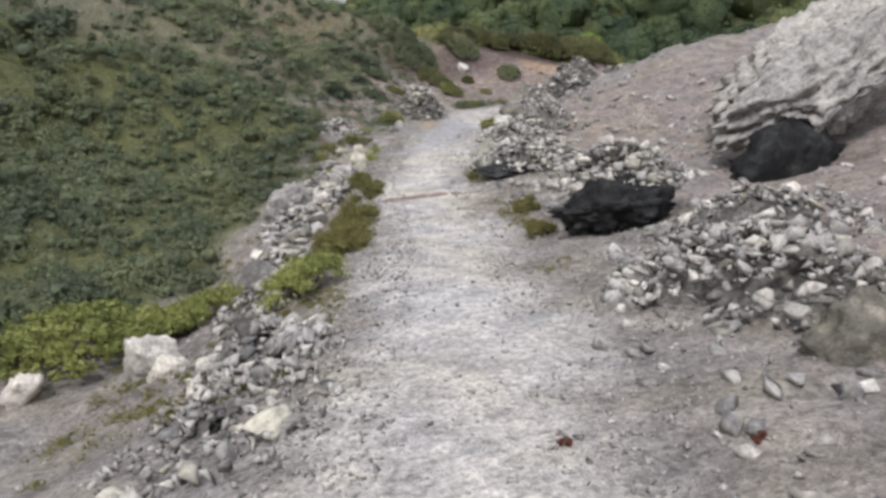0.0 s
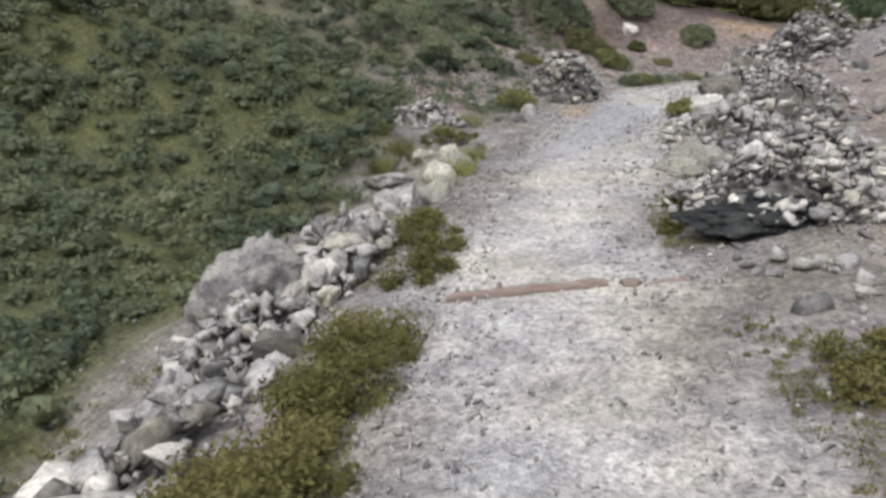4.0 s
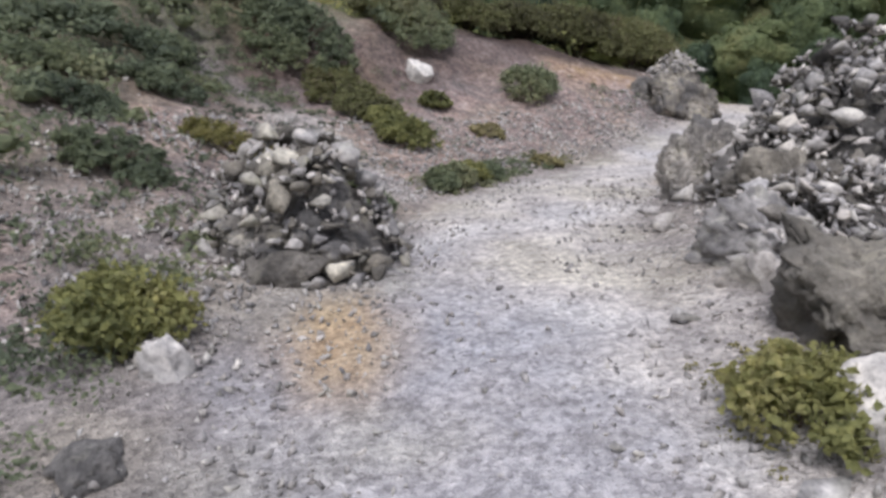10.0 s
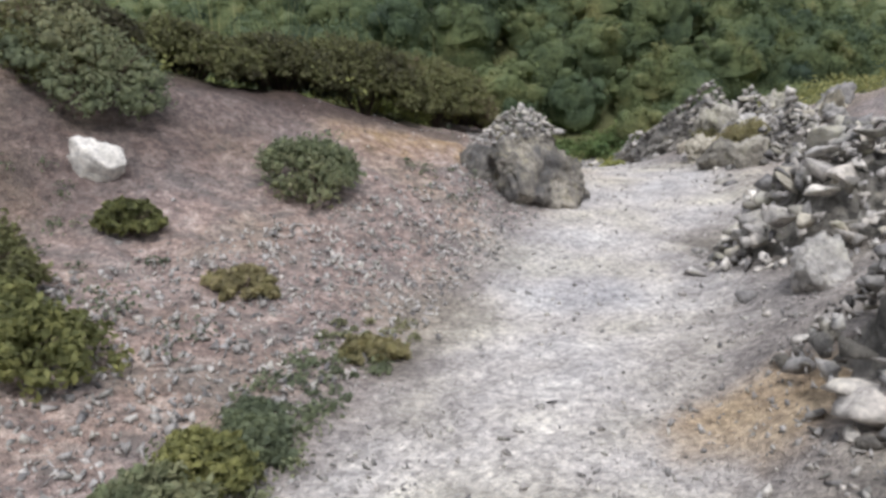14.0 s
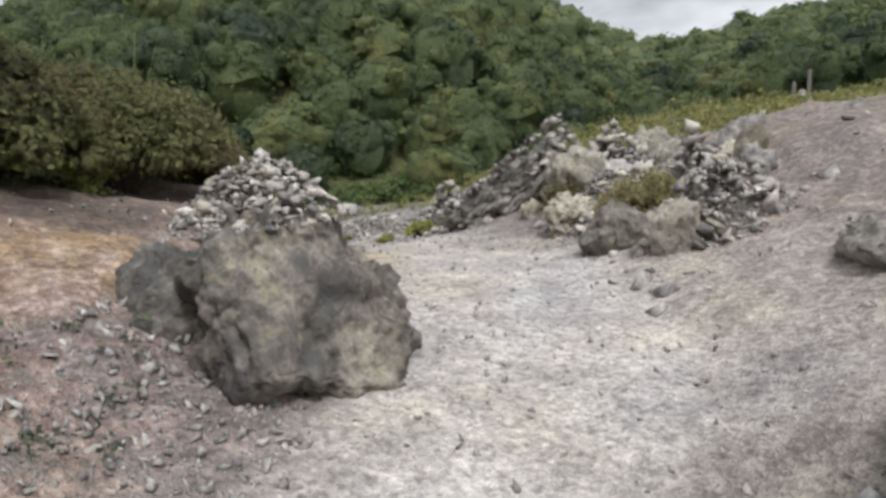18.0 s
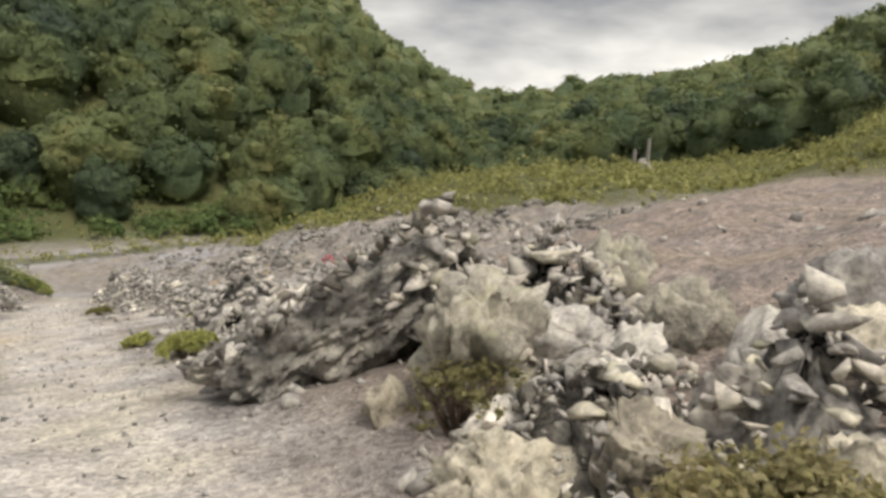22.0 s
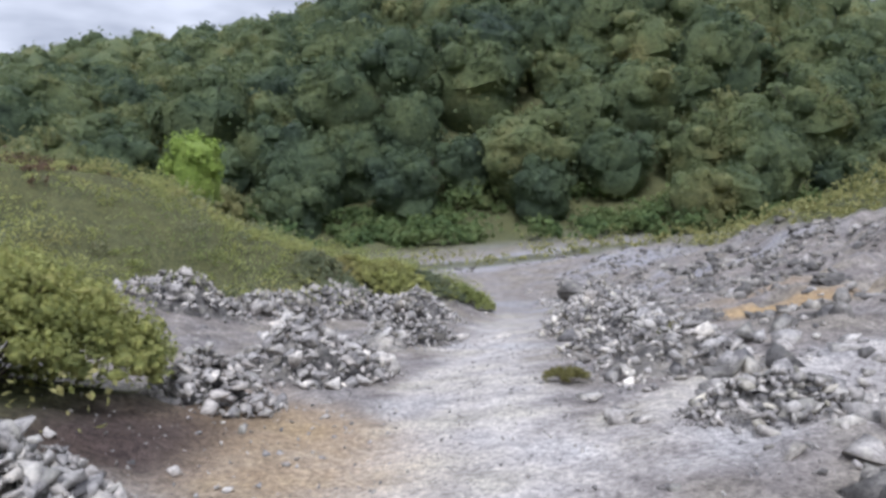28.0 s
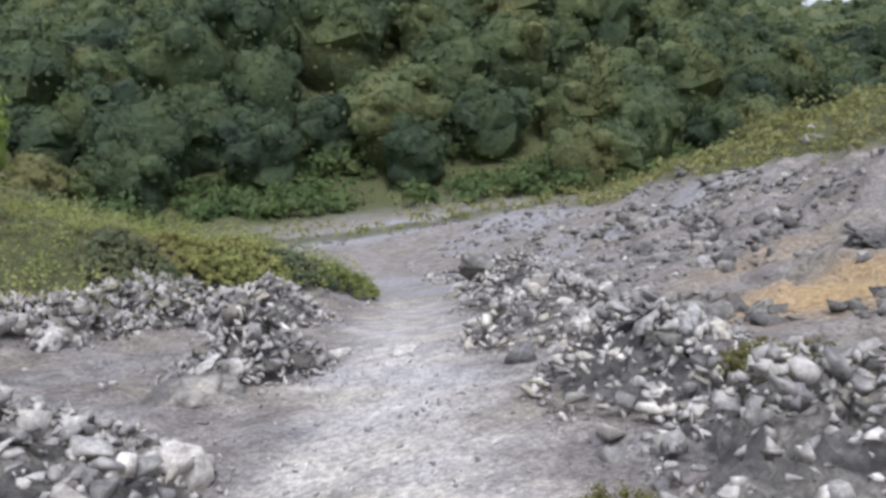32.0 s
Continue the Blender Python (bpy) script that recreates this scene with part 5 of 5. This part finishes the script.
bush(8.4, 35.2, .75, .85, .7, "dense olive bush overhanging the dark bank", OLIVE, 64, 150, 50, .036, 110, group="basin bushes", low=.42)
bush(8.5, 36.8, .56, .7, .6, "dense olive bush overhanging the dark bank", OLIVE, 65, 130, 50, .036, 110, group="basin bushes", low=.42)
bush(7.45, 34.8, 1.0, 1.1, .95, "green bush on the dark bank", OLIVE, 35, 240, 46, .04, 90, group="basin bushes")
bush(5.9, 31.6, 1.0, .9, 1.0, "dark bush overhanging the gravel bank", CREST, 36, 220, 46, .05, 40, group="basin bushes")
bush(6.95, 33.3, .95, 1.1, 1.0, "dark bush overhanging the gravel bank", CREST, 37, 220, 46, .05, 40, group="basin bushes")
bush(4.5, 30.8, 1.0, .8, 1.0, "dark bush overhanging the gravel bank", CREST, 38, 220, 46, .05, 40, group="basin bushes")
bush(3.3, 30.4, .8, .7, .7, "dark bush on the crest of the bank", CREST, 51, 200, 46, .05, 40, group="basin bushes")
bush(2.2, 29.9, .75, .6, .6, "dark olive bush on the crest of the bank", CREST, 52, 200, 46, .05, 40, group="basin bushes")
bush(1.0, 29.4, .7, .6, .6, "dark bush on the crest of the bank", CREST, 53, 200, 46, .05, 40, group="basin bushes")
tuft(9.42, 33.85, .2, .36, "pale green grass tuft at the footpath edge", GRASS, 1, 90, lean=.75)
tuft(9.75, 34.6, .22, .42, "pale green grass tuft at the footpath edge", GRASS, 2, 90, lean=.75)

grass = np.random.default_rng(71)
for k in range(22):
    gx_, gy_ = float(grass.uniform(-3.0, -1.35)), float(grass.uniform(13.6, 18.6))
    tuft(gx_, gy_, .2, float(grass.uniform(.14, .26)), "short yellow-green grass tuft among pale stones", (GRASS, MOSS, BUSH)[k % 3], 20 + k, 120, group="stone edge grass", lean=.8)

for k, (px, py, ph) in enumerate(((5.2, 31.5, 1.0), (4.4, 31.2, 1.1), (6.3, 32.4, .9), (3.6, 30.9, 1.0), (6.9, 33.6, .9), (2.6, 30.4, .9))):
    tuft(px, py, .5, ph + .7, "tall thin pale grass stalks on the crest of the bank", GRASS, 50 + k, 26, group="crest grass", lean=.22)

# ---------------------------------------------------------------- small things
boulder("rock_ledge", -2.4, 15.75, (.7, .45, .2), "flat pale ledge of rock among grass", PALE, 70, .3, category="rock")
boulder("rock_ledge", -2.15, 16.75, (.5, .35, .18), "flat pale ledge of rock among grass", TAN, 71, .9, category="rock")
log = thing("fallen_log", -.3, 11.73, "pinkish weathered branch half buried across the footpath", "log")
for name, a, c, w in (("branch", (-.62, -.13, 0), (.42, .10, .01), .042), ("stub", (.5, .10, 0), (.62, .13, .01), .040), ("stub", (.66, .14, -.015), (.95, .21, -.01), .030)):
    a, c = np.array(a), np.array(c)
    q = np.random.default_rng(int(abs(a[0]) * 100))
    pts = [a + (c - a) * t + np.array([0, q.normal(0, .008), q.normal(0, .006)]) for t in np.linspace(0, 1, 12)]
    rad = [w * q.uniform(.8, 1.15) * (.55 if t in (0, 11) else 1) for t in range(12)]
    part(name, mesh_of(name, *tube(pts, rad, 9), TIMBER, True), log)
part("knot", mesh_of("knot", *tube([(-.28, -.06, .02), (-.27, -.05, .08)], [.03, .012], 7), TIMBER), log)
for k, (px, py, ph) in enumerate(((52.4, 44.0, 2.3), (50.6, 44.2, 1.5))):
    post = thing("fence_post", px, py, "grey weathered wooden post on the grassy hump", "post", "fence posts")
    part("shaft", mesh_of("shaft", *tube([(0, 0, -.3), (0, 0, ph * .5), (.03, 0, ph)], [.12, .115, .10], 8), POST), post)
pile("cairn", 49.5, 43.2, .55, .5, 1.1, "tall stack of dark stones near wooden posts", 40, .2, .45, 41, 0, (0, 0, 3), category="cairn", group="cairns", chips=40)


def pinwheel(x, y, z, face, label):
    """A small plastic pinwheel: eight folded vanes round a hub, on a thin stick."""
    top = thing("pinwheel", x, y, label, "pinwheel", "pinwheels")
    z0 = gz_at(x, y)
    part("stick", mesh_of("stick", *tube([(0, 0, -.05), (0, 0, z - z0)], [.006, .006], 6), POST), top)
    part("hub", mesh_of("hub", *tube([(0, .012, z - z0), (0, -.03, z - z0)], [.022, .018], 8), PINK), top, turn=(0, 0, face))
    v, f = [], []
    for k in range(8):
        a = k * math.pi / 4
        for w, rr, o in ((0, .02, 0), (.25, .13, -.035), (.75, .15, .0), (.6, .06, .005)):
            v.append((rr * math.cos(a + w), o - .01, rr * math.sin(a + w)))
        f.append([k * 4 + i for i in range(4)])
    for k in range(8):
        d = mesh_of("vane", np.array(v[k * 4:k * 4 + 4]) + np.array([0, 0, z - z0]), np.array([[0, 1, 2, 3]]), PINK)
        part("vane", d, top, turn=(0, 0, face))
    return top


pinwheel(17.95, 38.35, gz_at(17.95, 38.35) + .26, -.95, "magenta plastic pinwheel standing on a stone heap")
pinwheel(18.2, 38.2, gz_at(18.2, 38.2) + .20, -.85, "magenta plastic pinwheel standing beside another")
pile("stone_heap", 18.2, 38.3, .8, .7, .3, "low heap of grey stones with pinwheels", 60, .07, .22, 42, 0)
bush(1.36, 2.87, .05, .04, .03, "small red-leaved herb on the gravel", RED, 60, 8, 14, .03, 5, name="red_herb", category="herb", group="red herbs")
bush(.53, 3.06, .04, .03, .02, "small red-leaved herb on the footpath", RED, 61, 8, 14, .03, 5, name="red_herb", category="herb", group="red herbs")


boulder("stepping_stone", 15.95, 46.6, (.55, .3, .10), "flat pale stone set across the footpath", PALE, 470, .5, category="stone", detail=3, group="stepping stones")
boulder("stepping_stone", 16.5, 45.9, (.5, .28, .10), "flat pale stone set across the footpath", PALE, 471, .5, category="stone", detail=3, group="stepping stones")

# ---------------------------------------------------------------- heath and shrubs over the ground
carpet("hillside_shrubs", "dense low green shrubs covering the hillside beside the footpath", "shrubs", SHRUB, (-9, -1.0), (1, 30),
       lambda x, y: green_zone(x, y), .27, .28, 60, .075, 20, lumps=.3, cells=2)
carpet("upper_hillside_shrubs", "dense low green shrubs covering the upper hillside", "shrubs", SHRUB, (-26, -9), (1, 34),
       lambda x, y: green_zone(x, y), .72, .58, 70, .165, 21, lumps=.5, cells=2)
carpet("slope_growth", "sparse low herbs on the gravel slope", "herbs", SHRUB, (-5, 6), (18.5, 31),
       lambda x, y: (aside(x, y) < -1.5) * (aside(x, y) > -5.5) * smooth(.0, .6, ripple(x * .9 + 1, y * .9)) * (.35 + .6 * (x < -.9)), .15, .11, 30, .032, 26)
carpet("sparse_heath", "sparse grey-green heath on the gravel hillside", "heath", SHRUB, (-7, 0), (19.2, 28.5),
       lambda x, y: (aside(x, y) < -1.6) * (aside(x, y) > -6.5) * smooth(-.35, .35, ripple(x * 1.1 + 3, y * 1.1)) * smooth(.2, -1.4, x) * .9, .22, .2, 34, .055, 33, rise=.2, flat=.45)
carpet("footpath_edge_grass", "patchy dry grass and moss beside the footpath", "grass", MOSS, (-4.5, 0), (3, 16.8),
       lambda x, y: (aside(x, y) < -1.05) * (aside(x, y) > -3.4) * smooth(-.1, .5, ripple(x * 1.2, y * 1.2 + 2)) * .9, .11, .07, 26, .024, 27)
carpet("footpath_edge_moss", "olive moss and grass at the footpath edge", "moss", MOSS, (.3, 2.6), (7, 20),
       lambda x, y: (aside(x, y) > .85) * (aside(x, y) < 1.25) * smooth(.0, .5, ripple(x * 1.3, y * 1.3 + 5)) * .8, .08, .05, 30, .018, 28)
carpet("footpath_strip", "dark grass strip along the footpath edge below the slope", "grass", SHRUB, (-.6, 4), (23.1, 25.4),
       lambda x, y: (aside(x, y) < -.85) * (aside(x, y) > -1.3) * .55, .08, .07, 34, .032, 29)
carpet("hillside_shrubs_far", "dense low green shrubs on the far hillside", "shrubs", SHRUB, (-60, -12), (-2, 60),
       lambda x, y: green_zone(x, y) * (x < -23), 1.5, 1.25, 30, .42, 22, lumps=.6, cells=2)
carpet("bank_heath", "yellow-green heath over the bank and mound", "heath", HEATH, (-10, 21), (29, 66),
       lambda x, y: green_zone(x, y), .42, .40, 42, .072, 23, flat=.6, lumps=.3)
carpet("heath_clumps", "taller dark green clumps in the heath of the bank", "heath", SHRUB, (2, 21), (31, 62),
       lambda x, y: green_zone(x, y) * smooth(.15, .6, ripple(x * .7 + 2, y * .7 + 5)) * .9, .7, .42, 60, .075, 30, rise=.6, flat=.75)
carpet("heath_shoots", "yellow-green clumps in the heath of the bank", "heath", BUSH, (2, 21), (31, 62),
       lambda x, y: green_zone(x, y) * smooth(.2, .6, ripple(x * .8 + 7, y * .8 + 1)) * .9, .7, .38, 60, .07, 31, rise=.6, flat=.75)
carpet("crest_heath", "reddish brown heath along the crest of the bank", "heath", RUSSET, (-6, 13), (44, 62),
       lambda x, y: green_zone(x, y) * smooth(-.1, .5, ripple(x * .6 + 3, y * .6)) * (height(x, y) > -.9) * .85, .5, .42, 40, .09, 32, rise=.5, flat=.6)
carpet("hump_heath", "yellow-green heath over the distant hump", "heath", OLIVE, (24, 95), (18, 78),
       lambda x, y: green_zone(x, y), 1.0, .8, 25, .24, 24, flat=.6, lumps=.4)


# ---------------------------------------------------------------- wooded hills
def tree_shapes(seed, clumps, count, leaf, cells=3):
    """A broadleaf tree about 6 m tall: trunk with limbs, and a domed crown, lumpy with leafy clumps that half sink into it."""
    r = np.random.default_rng(seed)
    limbs = [tube([(0, 0, -1.0), (.1, 0, 1.5), (0, .1, 3.6)], [.24, .17, .08], 6)]
    for _ in range(6):
        a = r.uniform(0, 6.28)
        e = np.array([2 * math.cos(a), 2 * math.sin(a), r.uniform(3, 4.6)])
        limbs.append(tube([(0, 0, r.uniform(1.2, 2.2)), e * (.5, .5, .75), e], [.09, .06, .02], 4))
    k = np.arange(clumps) + .5
    lean, spin = np.arccos(1 - 1.2 * k / clumps), k * 2.39996 + r.normal(0, .3, clumps)
    d = np.stack([np.sin(lean) * np.cos(spin), np.sin(lean) * np.sin(spin), np.cos(lean)], 1)
    c = d * r.uniform(.72, .95, clumps)[:, None] * np.array([2.35, 2.35, 2.5]) + np.array([0, 0, 2.4])
    c[:, 0] *= 1 + .2 * np.sin(3 * d[:, 1] + seed)
    rad = .75 + .75 * r.uniform(0, 1, clumps) ** 1.5
    inner = lobes(r, np.concatenate([c, [[0, 0, 2.5], [0, 0, 1.2]]]), np.append(rad * .62, [2.3, 2.1]), cells, .95, .13)
    dome = leaves(r, np.array([[0, 0, 2.5], [0, 0, 1.2]]), np.array([2.5, 2.3]), count * 3, leaf, .3, .95, .7)
    return limbs, joined([inner, dome, leaves(r, c, rad, count, leaf, .3, .9, .7)])


TREES = []
for k in range(5):
    limbs, (lv, lf) = tree_shapes(70 + k, 13, 72, .32, 2)
    TREES.append((mesh_of("trunk", *joined(limbs), BARK), mesh_of("crown", lv, lf, CANOPY, True)))
FAR_CROWNS = [tree_shapes(80 + k, 5, 26, .5, 2)[1] for k in range(4)]

r = np.random.default_rng(99)
tx, ty = np.meshgrid(np.arange(-90, 185, 6.0), np.arange(30, 215, 6.0))
tx, ty = tx.ravel() + r.uniform(-1.9, 1.9, tx.size), ty.ravel() + r.uniform(-1.9, 1.9, tx.size)
tz = height(tx, ty)
run, bear = np.hypot(tx - MID[0], ty - MID[1]), np.degrees(np.arctan2(tx - MID[0], ty - MID[1]))
deep = run - np.interp(bear, BEAR, FOOT)
keep = (deep > 2) & (deep < 98) & (bear > -30) & (bear < 100)
tx, ty, tz, run, deep = tx[keep], ty[keep], tz[keep], run[keep], deep[keep]
order = np.argsort(run)
near, rest = order[:270], order[270:]
first = []
for k, (td, ld) in enumerate(TREES):
    i = near[k]
    t = thing("tree", tx[i], ty[i], "dense green broadleaf tree on the wooded hill", "tree", "hill trees")
    part("trunk", td, t)
    part("crown", ld, t)
    first.append(t)
for j, i in enumerate(near[5:]):
    s = r.uniform(.8, 1.55) * (.85 + .4 * min(deep[i] / 14, 1))
    copy_thing(first[j % 5], Matrix.LocRotScale(Vector((tx[i], ty[i], tz[i] - .3)), Euler((0, 0, r.uniform(0, 6.28))), Vector((s, s, s * r.uniform(.85, 1.1)))))
fs = r.uniform(1.15, 1.8, len(rest))
tagged(new("distant_wood", many("distant_wood", FAR_CROWNS, np.stack([tx[rest], ty[rest], tz[rest] - .5], 1), fs, CANOPY, r, .08)), "dense green wood on the higher slopes", "wood", kind="stuff")
# undergrowth at the foot of the wood
carpet("undergrowth", "bright green undergrowth at the edge of the wood", "undergrowth", VERDURE, (-40, 75), (60, 112),
       lambda x, y: (np.abs(np.hypot(x - MID[0], y - MID[1]) - np.interp(np.degrees(np.arctan2(x - MID[0], y - MID[1])), BEAR, FOOT) - 5.0) < 5.0) * .9, 1.7, 1.6, 90, .45, 25, lumps=.8, cells=2)

sapling = thing("sapling", 13.3, 64.5, "bright yellow-green young tree behind the heath mound", "tree")
limbs, (lv, lf) = tree_shapes(91, 9, 130, .4, 2)
for k, (tv, tf) in enumerate(limbs):
    part("limb" if k else "trunk", mesh_of("limb", tv * np.array([.5, .5, 1.2]), tf, BARK), sapling)
part("crown", mesh_of("crown", lv * np.array([.42, .42, .52]) + np.array([0, 0, 2.9]), lf, SAPLING), sapling)

# ---------------------------------------------------------------- loose gravel
r = np.random.default_rng(5)
n = 14000
y = r.uniform(.6, 47, n)
u = r.normal(0, 1.6, n)
x = spline(WAY_Y, WAY_X, y) + u * 1.2
s = .012 + .045 * r.uniform(0, 1, n) ** 3
tagged(new("loose_gravel", many("loose_gravel", CHIPS, np.stack([x, y, height(x, y) + s * .15], 1), s, STONE, r)), "loose pale gravel on and beside the footpath", "gravel", kind="stuff")
n = 9500
y = r.uniform(.6, 64, n)
u = np.concatenate([r.uniform(.9, 16, n // 2), r.uniform(.8, 3.2, n // 6), -r.uniform(1.0, 5.0, n - n // 2 - n // 6)])
x = spline(WAY_Y, WAY_X, y) + u * 1.2
k = (green_zone(x, y) < .3) & ((y > 33) | (np.abs(u) < 7)) & (ripple(x * 1.1, y * 1.1) > -.25)
x, y = x[k], y[k]
s = (.04 + .16 * r.uniform(0, 1, len(x)) ** 3) * np.where(y > 33, 1.5, 1) * np.where(aside(x, y) < 0, .35, 1)
tagged(new("scattered_stones", many("scattered_stones", SHAPES, np.stack([x, y, height(x, y) + s * .1], 1), s, STONE, r, .55)), "scattered grey stones on the gravel slopes", "stones", kind="stuff")
# finer gravel kicked to the footpath's edges, and pale chips over the slopes
n = 12000
y = r.uniform(1.2, 24, n)
side = np.where(r.uniform(0, 1, n) < .62, 1, -1)
u = side * np.where(side > 0, r.uniform(.35, 2.6, n) ** 1.0, r.uniform(.4, 1.15, n))
x = spline(WAY_Y, WAY_X, y) + u
k = ripple(x * 1.9 + 1, y * 1.9) > -.45
x, y = x[k], y[k]
s = .016 + .04 * r.uniform(0, 1, len(x)) ** 2.6
tagged(new("edge_gravel", many("edge_gravel", CHIPS, np.stack([x, y, height(x, y) + s * .2], 1), s, STONE, r)), "coarse grey gravel along the edges of the footpath", "gravel", kind="stuff")
n = 2600
y = r.uniform(50, 74, n)
u = r.uniform(-5, 15, n)
x = spline(WAY_Y, WAY_X, y) + u * 1.2
k = (ripple(x * .25, y * .9) > .1) & (green_zone(x, y) < .3) & (np.abs(u) > 1)
x, y = x[k], y[k]
s = .12 + .4 * r.uniform(0, 1, len(x)) ** 3
tagged(new("flat_rubble", many("flat_rubble", SHAPES, np.stack([x, y, height(x, y) + s * .05], 1), np.stack([s, s, s * .5], 1), CRAG, r, .4)), "dark stripes of rubble across the far flats", "rubble", kind="stuff")
# outcrops of the basin
for k in range(48):
    y = r.uniform(36, 62)
    u = r.uniform(4, 17)
    x = float(spline(WAY_Y, WAY_X, np.array([y]))[0]) + u * 1.2
    w = r.uniform(.4, 1.15)
    boulder("rock_outcrop", x, y, (w, w * r.uniform(.5, .8), w * r.uniform(.25, .45)), "dark weathered outcrop in the grey basin", CRAG, 300 + k, r.uniform(0, 3), category="rock", detail=4, rough=.25, group="basin outcrops")

# broken debris on the brown slope
r = np.random.default_rng(6)
n = 36000
y = r.uniform(18.5, 31.5, n)
u = -r.uniform(1.0, 5.2, n)
x = spline(WAY_Y, WAY_X, y) + u * 1.25
k = (green_zone(x, y) < .4) & (ripple(x * 1.6, y * 1.6) > -.6) & (u > -3.2 + 1.2 * smooth(26, 28, y))
x, y = x[k], y[k]
s = .018 + .055 * r.uniform(0, 1, len(x)) ** 2.6
tagged(new("slope_debris", many("slope_debris", CHIPS, np.stack([x, y, height(x, y) + s * .15], 1), s, STONE, r)), "pale broken debris on the brown gravel slope", "debris", kind="stuff")

n = 1500
y = r.uniform(2, 21, n)
u = r.uniform(1.3, 6.5, n)
x = spline(WAY_Y, WAY_X, y) + u
k = (ripple(x * 1.1 + 2, y * 1.1 + 1) > -.1)
x, y = x[k], y[k]
s = .03 + .2 * r.uniform(0, 1, len(x)) ** 3.2
tagged(new("bank_rubble", many("bank_rubble", SHAPES, np.stack([x, y, height(x, y) + s * .08], 1), s, STONE, r, .55)), "grey broken rubble lying over the bank", "rubble", kind="stuff")
# broken rubble on the basin's slope
r = np.random.default_rng(8)
n = 9000
y = r.uniform(34, 60, n)
u = r.uniform(1.6, 13, n)
x = spline(WAY_Y, WAY_X, y) + u * 1.2
k = (ripple(x * .75 + 2, y * .75 + 1) + .35 * ripple(x * 2.1, y * 2.1) > .08) & (green_zone(x, y) < .3)
x, y = x[k], y[k]
s = .06 + .26 * r.uniform(0, 1, len(x)) ** 3
tagged(new("slope_rubble", many("slope_rubble", SHAPES, np.stack([x, y, height(x, y) + s * .08], 1), s, CRAG, r, .55)), "dark broken rubble in bands over the basin slope", "rubble", kind="stuff")
